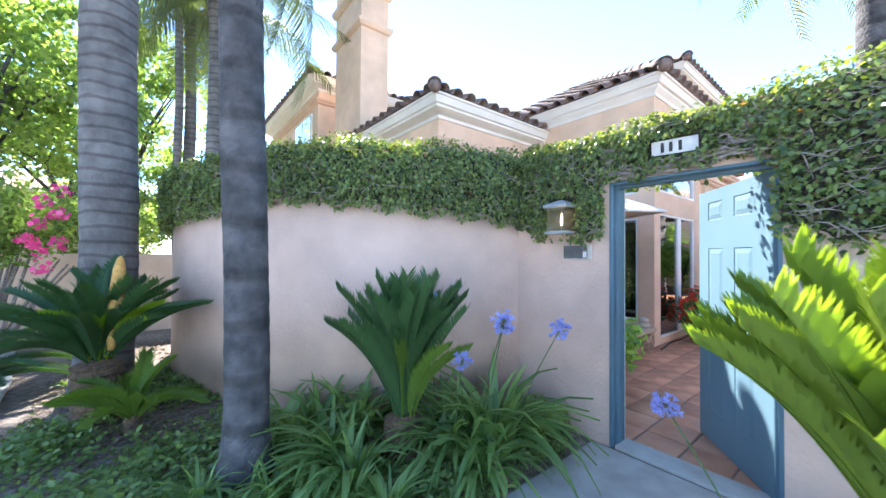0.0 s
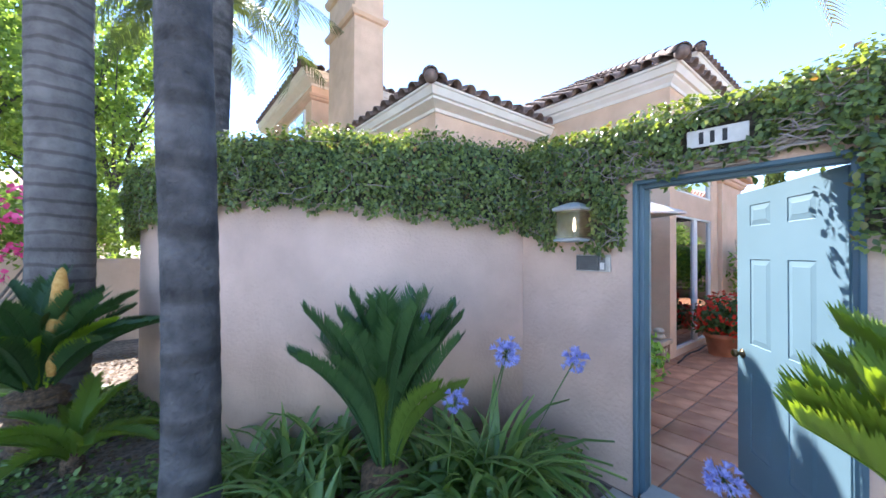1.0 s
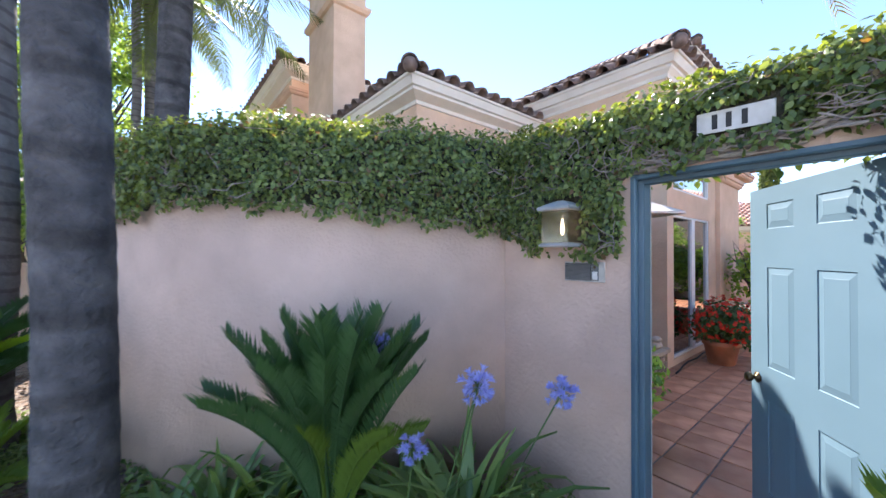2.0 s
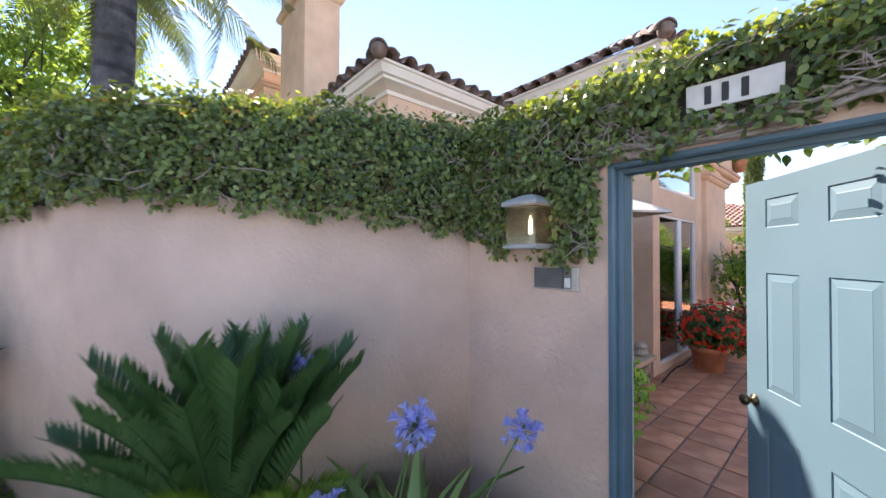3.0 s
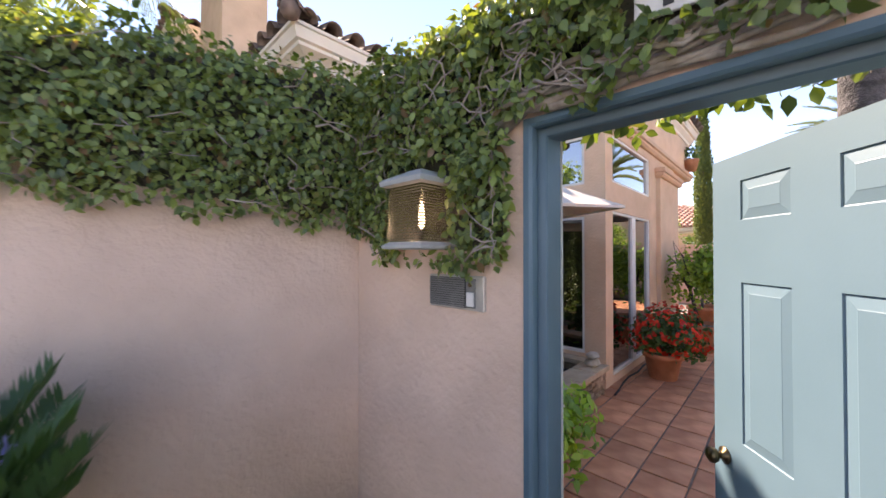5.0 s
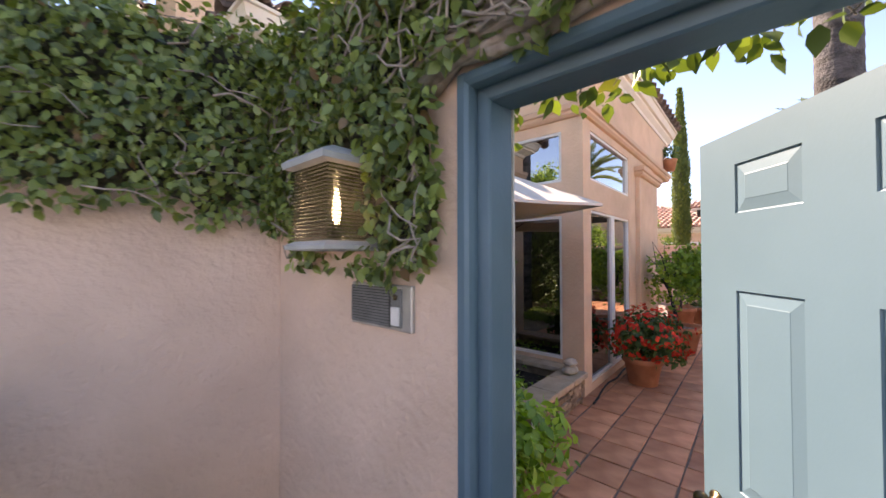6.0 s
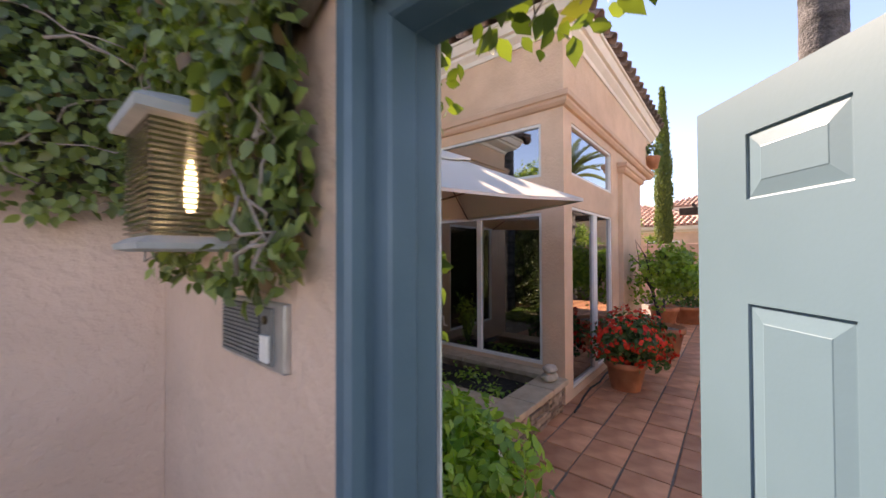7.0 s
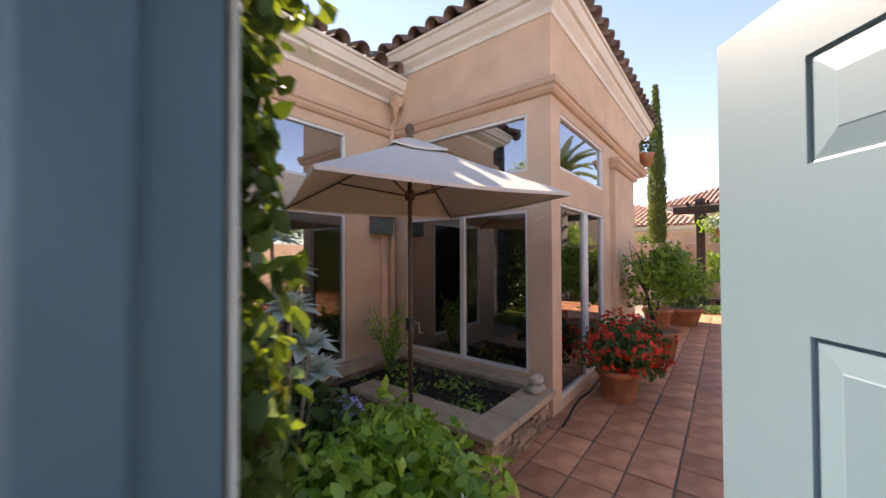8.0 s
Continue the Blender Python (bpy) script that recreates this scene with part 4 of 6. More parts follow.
for i in range(14):
    y = rng.uniform(0.4, 1.4)
    tube(b, [(3.0, y, 2.3), (3.10, y + rng.normal(0, 0.03), 2.24), (3.13, y + rng.normal(0, 0.05), 2.12)], 0.003, 0.0015, 5)
part("vine_stem", b, WOODY, hang)
# thick old stems over the head, under the sign
b = bmesh.new()
for i in range(16):
    y0, ln = rng.uniform(0.38, 1.25), rng.uniform(0.25, 0.6)
    pts = [(2.80 + rng.normal(0, 0.012), y0 - ln / 2 + ln * k / 7, 2.175 + 0.03 * i / 9 + 0.018 * math.sin(3 * k + i) + rng.normal(0, 0.006)) for k in range(8)]
    tube(b, pts, rng.uniform(0.006, 0.013), 0.004, 7)
for i in range(5):
    # the oldest stems lie along the top of the frame and bend down at its corner
    pts = [(2.835 - 0.008 * i + rng.normal(0, 0.004), 1.47 - 0.10 * k, 2.142 + 0.012 * i - (0.05 if k == 0 else 0) + 0.008 * math.sin(1.7 * k + 2 * i) + rng.normal(0, 0.003)) for k in range(9 - i)]
    tube(b, pts, 0.017 - 0.002 * i, 0.007, 8)
o = tagged(obj("vine_stem", b, WOODY, True), "thick pale woody vine stems above the gate head", "vine")
tagged(o, kind="stuff")


# ---- palms ----
def palm_trunk(bm, x, y, r0, r1, h, lean=(0, 0), ring=0.17, flare=1.25, seg=22):
    nz = int(h / 0.05)
    rings = []
    for i in range(nz + 1):
        t = i / nz
        z = h * t - 0.1
        r = r0 + (r1 - r0) * t
        r *= 1 + (flare - 1) * max(0, 1 - z / 0.45) ** 2 if z < 0.45 else 1
        r *= 1 + 0.036 * (1 - ((z / ring) % 1.0)) + 0.012 * noise.noise((x, y, z * 2.3))
        cx, cy = x + lean[0] * t + 0.02 * math.sin(z * 1.3 + x), y + lean[1] * t
        row = []
        for k in range(seg):
            a = 2 * math.pi * k / seg
            rr = r * (1 + 0.03 * noise.noise((math.cos(a) * 1.7 + x, math.sin(a) * 1.7, z * 1.1)))
            row.append(bm.verts.new((cx + rr * math.cos(a), cy + rr * math.sin(a), z + 0.012 * math.sin(2 * a + x))))
        rings.append(row)
    for a, b in zip(rings, rings[1:]):
        for k in range(seg):
            bm.faces.new((a[k], a[(k + 1) % seg], b[(k + 1) % seg], b[k]))
    bm.faces.new(rings[-1])
    return bm


PF = [npmesh("frond", *frond_arrays(2.6, 0.55, 60, arch=a, vee=0.1, lean=0.6, droop=d, leaflet=0.028), PALML) for a, d in ((0.9, 0.5), (1.4, 0.8), (0.5, 0.3))]
PFD = npmesh("frond", *frond_arrays(2.6, 0.5, 55, arch=1.5, vee=0.0, lean=0.7, droop=0.9, leaflet=0.03), DRYL)
used = set()


def place_frond(src, m, parent):
    if src.name not in used and src.parent is None:
        used.add(src.name)
        src.matrix_basis, src.parent = m, parent
        return src
    return share("frond", src, m, parent)


def palm(x, y, r0, r1, h, material, label, fronds=18, lean=(0, 0), scale=1.0, low=-23, flare=1.25):
    p = thing("palm_tree")
    tagged(p, label, "palm tree", group="palms")
    part("trunk", palm_trunk(bmesh.new(), x, y, r0, r1, h, lean, flare=flare), material, p, smooth=True)
    tx, ty = x + lean[0], y + lean[1]
    if fronds:
        part("crown_shaft", lathe(bmesh.new(), [(r1 * 1.02, h - 0.3), (r1 * 1.25, h - 0.1), (r1 * 1.1, h + 0.3), (r1 * 0.4, h + 0.7)], 14, Matrix.Translation((tx, ty, 0))), BARK, p, "rough old leaf bases", True)
    for i in range(fronds):
        up = 62 - (62 - low) * (i / max(1, fronds - 1)) + random.uniform(-6, 6)
        m = pose(tx, ty, h + 0.15, 0, 0, i * 137.5 + random.uniform(-10, 10)) @ pose(0, 0.06, 0, up, random.uniform(-15, 15), 0) @ Matrix.Scale(scale * random.uniform(0.85, 1.1), 4)
        place_frond(PF[i % 3], m, p)
    return p


palm(-0.45, 5.31, 0.245, 0.225, 9.0, BARK, "stout grey palm trunk with ringed bark", 18, scale=1.2)
palm(0.468, 2.742, 0.140, 0.128, 9.2, BARKD, "slender dark grey palm trunk beside the curved wall", 18, lean=(-0.10, 0.06), scale=1.1, flare=1.4)
pm = palm(0.92, 6.30, 0.195, 0.17, 7.5, BARKD, "dark palm behind the ivy wall with drooping fronds", 14, scale=0.9, low=15)
palm(0.91, 9.05, 0.18, 0.15, 6.9, BARK, "tall palm behind the garden wall", 22)
palm(0.64, 12.5, 0.17, 0.12, 8.4, BARK, "palm with a feathery crown behind the wall", 22, scale=0.9)
palm(0.36, 12.2, 0.11, 0.09, 8.3, BARK, "thin palm with a feathery crown behind the wall", 18, scale=0.8)
pd = palm(8.9, 0.05, 0.24, 0.20, 8.2, BARKD, "tall palm standing in the courtyard", 20)
share("frond", PFD, pose(8.6, 0.6, 8.0, 0, 0, 48) @ pose(0, 0, 0, -42, 0, 0), pd)["label"] = "yellowing hanging frond"
PFD.matrix_basis, PFD.parent = pose(8.9, 0.3, 8.1, 0, 0, 60) @ pose(0, 0, 0, -55, 0, 0), pd
# the frond that hangs into view beside the chimney
share("frond", PF[1], pose(1.0, 6.35, 7.45, 0, 0, -83) @ pose(0, 0, 0, -35, 0, 0) @ Matrix.Scale(1.19, 4), pm)
share("frond", PF[1], pose(1.0, 6.35, 7.50, 0, 0, -100) @ pose(0, 0, 0, -44, 0, 0) @ Matrix.Scale(0.98, 4), pm)
# date palm beyond the courtyard, mirrored in the high window
DF = npmesh("frond", *frond_arrays(1.9, 0.30, 60, arch=0.9, vee=0.35, lean=0.9, leaflet=0.03), PALML)
dpm = thing("date_palm")
tagged(dpm, "short date palm with arching fronds beyond the courtyard", "palm tree")
part("trunk", palm_trunk(bmesh.new(), 16.0, -0.9, 0.30, 0.26, 4.4), BARK, dpm, smooth=True)
DF.parent = dpm
DF.matrix_basis = pose(16.0, -0.9, 4.5, 0, 0, 20) @ pose(0, 0, 0, 40, 0, 0)
for i in range(26):
    share("frond", DF, pose(16.0, -0.9, 4.5, 0, 0, i * 137.5) @ pose(0, 0, 0, 70 - 75 * i / 26, 0, 0), dpm)


# ---- cycads ----
def cycad(name, x, y, zc, label, length, fronds, tilt0, tilt1, material, stem_r=0.12, young=0, width=0.15, arch=0.35, rz0=0, vee=0.7, pairs=90, leaflet=0.012, lime=False):
    c = thing(name, x, y, 0)
    tagged(c, label, "cycad", group="cycads")
    pr = [(stem_r * 0.9, -0.02)]
    for i in range(7):
        z = zc * (i + 0.5) / 7
        pr += [(stem_r * 1.0, z), (stem_r * 1.14, z + zc / 15)]
    pr.append((stem_r * 0.55, zc + 0.05))
    part("trunk", lathe(bmesh.new(), pr, 16, wob=0.05), STUMP, c, "shaggy brown stump", False)
    src = [npmesh("frond", *cycad_frond_arrays(length * k, width, pairs, curl=arch * q, vee=vee, leaflet=leaflet), material, c) for k, q in ((1.0, 1.0), (0.92, 1.5), (1.05, 0.6))]
    src += [npmesh("frond", *cycad_frond_arrays(length * 0.72, width * 0.85, pairs, curl=arch * 1.9, vee=0.95, leaflet=leaflet), YOUNG if lime else CYCN, c)] if young else []
    seen = set()
    for i in range(fronds):
        t = (i + 0.5) / fronds
        tilt = tilt0 + (tilt1 - tilt0) * t ** 0.8 + random.uniform(-4, 4)
        m = pose(0, 0, zc, 0, 0, rz0 + i * 137.5 + random.uniform(-9, 9)) @ pose(0, stem_r * 0.4 * t, 0, 90 - tilt, random.uniform(-10, 10), 0) @ Matrix.Scale(random.uniform(0.86, 1.08), 4)
        k = i % 3
        if k in seen:
            share("frond", src[k], m, c)
        else:
            seen.add(k)
            src[k].matrix_basis = m
    for i in range(young):
        m = pose(0, 0, zc, 0, 0, 150 + i * 34 + random.uniform(-8, 8)) @ pose(0, stem_r * 0.5, 0, 76 - 6 * (i % 3), 0, 0)
        if i:
            share("frond", src[3], m, c)["label"] = "yellow-green younger frond"
        else:
            src[3].matrix_basis = m
    return c


cycad("cycad", 1.43, 2.24, 0.30, "dark green upright cycad in front of the curved wall", 1.02, 64, 1, 23, CYC, 0.13, young=8, width=0.150, arch=0.22, pairs=92, vee=0.7, leaflet=0.0085)
ca = cycad("cycad", -0.43, 4.55, 0.50, "cycad with a tall yellow cone at the foot of a palm", 0.92, 44, 6, 50, CYC, 0.17, young=4, width=0.15, arch=0.4, lime=True)
cn = bmesh.new()
lathe(cn, [(0.025, 0.48), (0.048, 0.62), (0.055, 0.80), (0.053, 1.05), (0.045, 1.22), (0.026, 1.31), (0.006, 1.34)], 18, pose(0.06, -0.10, 0.17, 5, 4, 0))
part("cone", cn, CONE, ca, "upright yellow pollen cone", True)
cycad("cycad", -0.16, 4.02, 0.10, "small fresh green cycad in the ground cover", 0.58, 12, 12, 62, CYCN, 0.06, width=0.13, arch=0.6, pairs=60)
cycad("cycad", 1.89, -0.15, 0.49, "cycad beside the entry slab, sunlight tinted into its lime leaves", 1.02, 84, 4, 36, CYCL, 0.16, width=0.175, arch=0.20, rz0=20, pairs=130, vee=0.8, leaflet=0.013)
cycad("cycad", -1.5, 5.6, 0.2, "cycad at the edge of the pavement bed", 0.8, 20, 30, 85, CYC, 0.12, width=0.14, arch=0.5)


# ---- agapanthus ----
BL = [npmesh("strap_leaves", *blade_arrays(46, 0.58, 0.056, 1.05, 0.08), STRAP) for _ in range(3)]
first_use = set()


def agapanthus(x, y, k=1.0, rz=0.0, src=0):
    a = thing("agapanthus", x, y, 0)
    tagged(a, "clump of long arching green strap leaves", "agapanthus", group="agapanthus clumps")
    m = pose(0, 0, 0, 0, 0, rz) @ Matrix.Scale(k, 4)
    s = BL[src % 3]
    if src % 3 in first_use:
        share("strap_leaves", s, m, a)
    else:
        first_use.add(src % 3)
        s.parent, s.matrix_basis = a, m
    return a


for i, (x, y, k) in enumerate(((0.95, 2.52, 1.0), (1.02, 2.20, 1.0), (1.66, 2.05, 0.95), (0.80, 2.95, 0.95), (1.05, 2.95, 1.1), (1.30, 2.72, 1.1), (1.85, 2.05, 1.1), (2.12, 1.95, 1.25), (1.99, 1.86, 1.4), (1.75, 1.72, 0.85), (1.95, 2.35, 1.1), (1.05, 1.78, 0.55), (0.72, 2.30, 0.6), (2.22, 1.75, 0.6), (0.55, 2.35, 0.5), (0.2, 2.6, 0.5), (2.30, 0.15, 0.7), (1.62, 0.25, 0.6), (0.30, 2.25, 0.45), (0.9, 1.95, 0.6))):
    agapanthus(x, y, k, i * 77, i)


def umbel_arrays(r):
    """A round head of starry florets on fine stalks."""
    V, F = [], []
    for i in range(38):
        d = unit(rng.normal(0, 1, 3) + np.array([0, 0, 0.35]))
        c = d * r * rng.uniform(0.5, 1.08)
        u = unit(np.cross(d, (0.3, 0.5, 0.8)))
        w = np.cross(d, u)
        for k in range(6):
            a = 2 * math.pi * k / 6 + i
            e = math.cos(a) * u + math.sin(a) * w
            s = np.cross(d, e)
            b = len(V)
            V += [c - d * r * 0.28, c + e * r * 0.10 + s * r * 0.055, c + e * r * 0.27 + d * r * 0.10, c + e * r * 0.10 - s * r * 0.055]
            F += [(b, b + 1, b + 2), (b, b + 2, b + 3)]
    return np.array(V), np.array(F)


UM = npmesh("flower_head", *umbel_arrays(0.088), BLUEF)


def agapanthus_flower(head, base, k=1.0, label="lilac-blue agapanthus flower head on a long stem"):
    a = thing("agapanthus_flower")
    tagged(a, label, "flower", group="agapanthus flowers")
    h, b0 = Vector(head), Vector(base)
    mid = (h + b0) / 2 + Vector((0, 0, 0.06))
    bm = bmesh.new()
    pts = [(1 - t) ** 2 * b0 + 2 * t * (1 - t) * mid + t * t * h for t in [i / 8 for i in range(9)]]
    tube(bm, pts, 0.0055, 0.004, 7)
    part("stem", bm, STEMG, a, smooth=True)
    m = Matrix.Translation(h) @ pose(0, 0, 0, random.uniform(-20, 20), random.uniform(-20, 20), random.uniform(0, 360)) @ Matrix.Scale(k, 4)
    if UM.parent is None:
        UM.parent, UM.matrix_basis = a, m
        top = UM
    else:
        top = share("flower_head", UM, m, a)
    bm = bmesh.new()
    for i in range(26):
        d = Vector(unit(rng.normal(0, 1, 3) + np.array([0, 0, 0.35])))
        tube(bm, [h, h + d * 0.058 * k], 0.0014, 0.001, 4)
    part("flower_stalks", bm, STEMG, a)
    return a


agapanthus_flower((1.936, 1.704, 1.042), (1.86, 1.90, 0.0), 1.05)
agapanthus_flower((1.965, 1.735, 1.02), (1.80, 1.96, 0.0), 0.75)
agapanthus_flower((2.310, 1.489, 0.984), (2.02, 1.80, 0.1), 0.95)
agapanthus_flower((2.048, 0.699, 0.753), (1.95, 0.18, 0.0), 0.85, "lilac agapanthus flower with white florets leaning over the slab")
agapanthus_flower((1.643, 1.825, 0.797), (1.70, 2.0, 0.0), 0.85)
agapanthus_flower((1.702, 2.254, 1.166), (1.70, 2.2, 0.0), 0.9)

b = bmesh.new()
bmesh.ops.create_icosphere(b, subdivisions=3, radius=0.05)
for v_ in b.verts:
    v_.co = Vector((v_.co.x * 1.2, v_.co.y, v_.co.z * 0.8)) * (1 + 0.15 * noise.noise(v_.co * 14)) + Vector((-0.19, 6.10, 0.01))
tagged(obj("garden_stone", b, SIGNW, True), "small white rounded stone lying on the mulch", "stone")

# ---- ground cover, grass, shrubs, trees ----
n = 38000
gx, gy = rng.uniform(-0.95, 2.4, n), rng.uniform(1.5, 6.0, n)
keep = (noise_ok := np.sin(gx * 3.1 + 1) * np.sin(gy * 2.7) + rng.normal(0, 0.35, n)) > -0.25
keep &= ~((gx < -0.2) & (gy > 3.4) & (noise_ok < 0.35))
gx, gy = gx[keep], gy[keep]
gz = 0.02 + 0.10 * rng.uniform(0, 1, len(gx)) * (0.5 + 0.5 * np.sin(gx * 5) * np.sin(gy * 4))
v, f = leaf_arrays(np.column_stack([gx, gy, gz]), np.tile((0, 0, 1.0), (len(gx), 1)), 0.055, spread=0.5, droop=0)
tagged(npmesh("ground_cover", v, f, COVER), "low creeping green ground cover over dark mulch", "ground cover", kind="stuff")
n = 3500
gx, gy = rng.uniform(-1.0, 1.0, n), rng.uniform(3.0, 8.0, n)
v, f = leaf_arrays(np.column_stack([gx, gy, np.full(n, -0.02)]), np.tile((0, 0, 1.0), (n, 1)), 0.06, DIAM, DIAM_F, spread=0.3, droop=0, width=1.2)
tagged(npmesh("leaf_litter", v, f, mat("dry_litter", (0.14, 0.09, 0.055), (0.30, 0.21, 0.14), 30, 0.95, 0.2)), "dry brown leaf litter on the bed", "leaf litter", kind="stuff")
# rounded low shrub beside the slab
P1, D1 = ball_points(2600, (2.38, 1.78, 0.10), (0.36, 0.26, 0.24), 0.3, 0.15)
P1[:, 2] = np.maximum(P1[:, 2], 0.01)
v, f = leaf_arrays(P1, D1, 0.035, spread=0.6, droop=0.2)
tagged(npmesh("low_shrub", v, f, COVER), "low mounded green shrub at the foot of the wall", "shrub")


def branchy(bm, base, h, r, n, spread):
    """Trunk with forking limbs; returns the limb ends."""
    ends = []
    base = Vector(base)
    top = base + Vector((random.uniform(-0.1, 0.1) * h, random.uniform(-0.1, 0.1) * h, h * 0.45))
    tube(bm, [base, (base + top) / 2 + Vector((0.03 * h, 0, 0)), top], r, r * 0.7, 8)
    for i in range(n):
        a = 2 * math.pi * i / n + random.uniform(-0.4, 0.4)
        e = top + Vector((math.cos(a) * spread * random.uniform(0.5, 1), math.sin(a) * spread * random.uniform(0.5, 1), h * random.uniform(0.15, 0.55)))
        k = (top + e) / 2 + Vector((0, 0, 0.08 * h))
        tube(bm, [top, k, e], r * 0.5, r * 0.15, 6)
        ends.append(e)
        for j in range(2):
            e2 = k + Vector((random.uniform(-1, 1) * spread * 0.5, random.uniform(-1, 1) * spread * 0.5, h * random.uniform(0.05, 0.3)))
            tube(bm, [k, e2], r * 0.25, r * 0.08, 5)
            ends.append(e2)
    return ends


def tree(x, y, h, spread, label, clumps=26, leaves=260, leaf=0.18, material=None, r=0.14):
    t = thing("tree")
    tagged(t, label, "tree", group="background trees")
    b = bmesh.new()
    ends = branchy(b, (x, y, -0.05), h * 0.75, r, 8, spread * 0.8)
    part("trunk", b, BARKD, t, smooth=True)
    PP, DD = [], []
    for i in range(clumps):
        e = ends[i % len(ends)] + Vector((random.gauss(0, spread * 0.28), random.gauss(0, spread * 0.28), random.gauss(0, h * 0.12)))
        rad = spread * random.uniform(0.18, 0.34)
        p, d = ball_points(leaves, tuple(e), (rad, rad, rad * 0.75), 0.8, 0.35)
        PP.append(p), DD.append(d)
    v, f = leaf_arrays(np.concatenate(PP), np.concatenate(DD), leaf, DIAM, DIAM_F, spread=0.9, droop=0.5, width=1.3)
    npmesh("crown", v, f, material or TREEL, t)
    return t


tree(-3.4, 12.5, 9.6, 2.7, "tall leafy green tree behind the flowering shrub", 50, 150)
tree(-1.2, 15.5, 10.5, 2.8, "bright green backlit tree beyond the wall", 50, 150)
tree(-6.0, 14.5, 10.0, 3.0, "large leafy tree at the street's edge", 50, 150)
tree(0.9, 19.0, 6.0, 2.4, "sunlit tree behind the palms", 40, 240)
tree(-3.2, 18.5, 9.5, 3.2, "tall tree in the distance", 50, 260, leaf=0.17)
tree(-0.9, 10.8, 3.6, 1.2, "young leafy tree near the garden wall", 34, 240, leaf=0.09, r=0.06)
tree(-7.5, 10.0, 7.0, 2.6, "broad leafy green street tree", 40, 260)
tree(-10, 17.0, 9.0, 3.5, "leafy street tree further off", 40, 260, leaf=0.17)
# flowering oleander
ol = thing("oleander")
tagged(ol, "oleander shrub with pink flowers and bare grey stems", "shrub")
for i in range(22):
    b = bmesh.new()
    a, rr = random.uniform(0, 6.28), random.uniform(0.3, 1.0)
    e = (-1.95 + rr * math.cos(a), 7.7 + rr * 0.8 * math.sin(a), random.uniform(1.3, 1.9))
    tube(b, [(-1.95 + 0.15 * math.cos(a), 7.7 + 0.15 * math.sin(a), 0), (-1.95 + rr * 0.6 * math.cos(a), 7.7 + rr * 0.5 * math.sin(a), 0.8), e], 0.035, 0.012, 7)
    part("stem", b, WOODY, ol, smooth=True)
PP, DD = [], []
for i in range(22):
    a, rr = random.uniform(0, 6.28), random.uniform(0.0, 0.95)
    p, d = ball_points(330, (-1.95 + rr * math.cos(a), 7.7 + rr * 0.8 * math.sin(a), random.uniform(1.55, 2.35)), (0.42, 0.42, 0.36), 0.6, 0.3)
    PP.append(p), DD.append(d)
v, f = leaf_arrays(np.concatenate(PP), np.concatenate(DD), 0.12, DIAM, DIAM_F, spread=0.8, droop=-0.2, width=0.7)
npmesh("crown", v, f, TREEL, ol)
PP, DD = [], []
for i in range(20):
    a = random.uniform(3.6, 6.3)
    p, d = ball_points(22, (-1.95 + 1.28 * math.cos(a), 7.7 + 1.15 * math.sin(a), random.uniform(1.3, 2.4)), (0.11, 0.11, 0.09), 0.5, 0.1)
    PP.append(p), DD.append(d)
v, f = leaf_arrays(np.concatenate(PP), np.concatenate(DD), 0.07, spread=0.5, droop=0, width=1.5)
npmesh("blossoms", v, f, PINKF, ol)["label"] = "bright pink blossoms"
# garden wall far along the bed
tagged(obj("wall_side", sweep([(-7, 10.6), (-2.5, 9.7), (0.9, 9.3)], [(0, -0.1), (0, 1.5), (0.18, 1.5), (0.18, -0.1)]), PEACH), "low peach garden wall behind the shrubs", "wall", kind="structure")
b = bmesh.new()
box(b, -9, 24, 0, -2, 32, 4.2)
far = thing("far_house")
tagged(far, "pale far house glimpsed between the trees", "house")
part("wall", b, PEACH, far)
roof_sheet(far, -9.5, 23.5, -1.5, 32.5, 4.2, 20, ROOFR)


# ---- courtyard: umbrella ----
um = thing("patio_umbrella", 5.25, 3.25, 0)
tagged(um, "square beige canvas patio umbrella on a dark wooden pole", "umbrella")
HUB, RIM, RAD = 2.76, 2.20, 1.38
part("pole", tube(bmesh.new(), [(0.015, 0.01, 0.361), (0.0, 0.0, 1.2), (0, 0, 2.77)], 0.021, 0.019, 12), POLEW, um, smooth=True)
part("finial", lathe(bmesh.new(), [(0.018, 2.765), (0.034, 2.785), (0.022, 2.80), (0.040, 2.825), (0.046, 2.855), (0.036, 2.89), (0.012, 2.91)], 16), POLEW, um, "round wooden finial", True)
part("runner", lathe(bmesh.new(), [(0.022, 2.20), (0.045, 2.21), (0.045, 2.28), (0.022, 2.30)], 14), POLEW, um, smooth=True)
part("hub", lathe(bmesh.new(), [(0.022, 2.62), (0.05, 2.64), (0.05, 2.69), (0.022, 2.71)], 14), POLEW, um, smooth=True)
cv = bmesh.new()
NR, ROT = 4, 0.38


def canopy_point(a, t, z0, z1, r):
    """Between ribs the cloth draws in and sags a little."""
    ph = ((a - ROT) / (2 * math.pi / NR)) % 1.0
    flat = math.cos(math.pi / NR) / math.cos((ph - 0.5) * 2 * math.pi / NR)
    sag = 0.035 * math.sin(math.pi * ph) * t * (1 - 0.35 * t)
    return Vector((r * t * flat * math.cos(a), r * t * flat * math.sin(a), z0 + (z1 - z0) * (t ** 0.93) - sag))


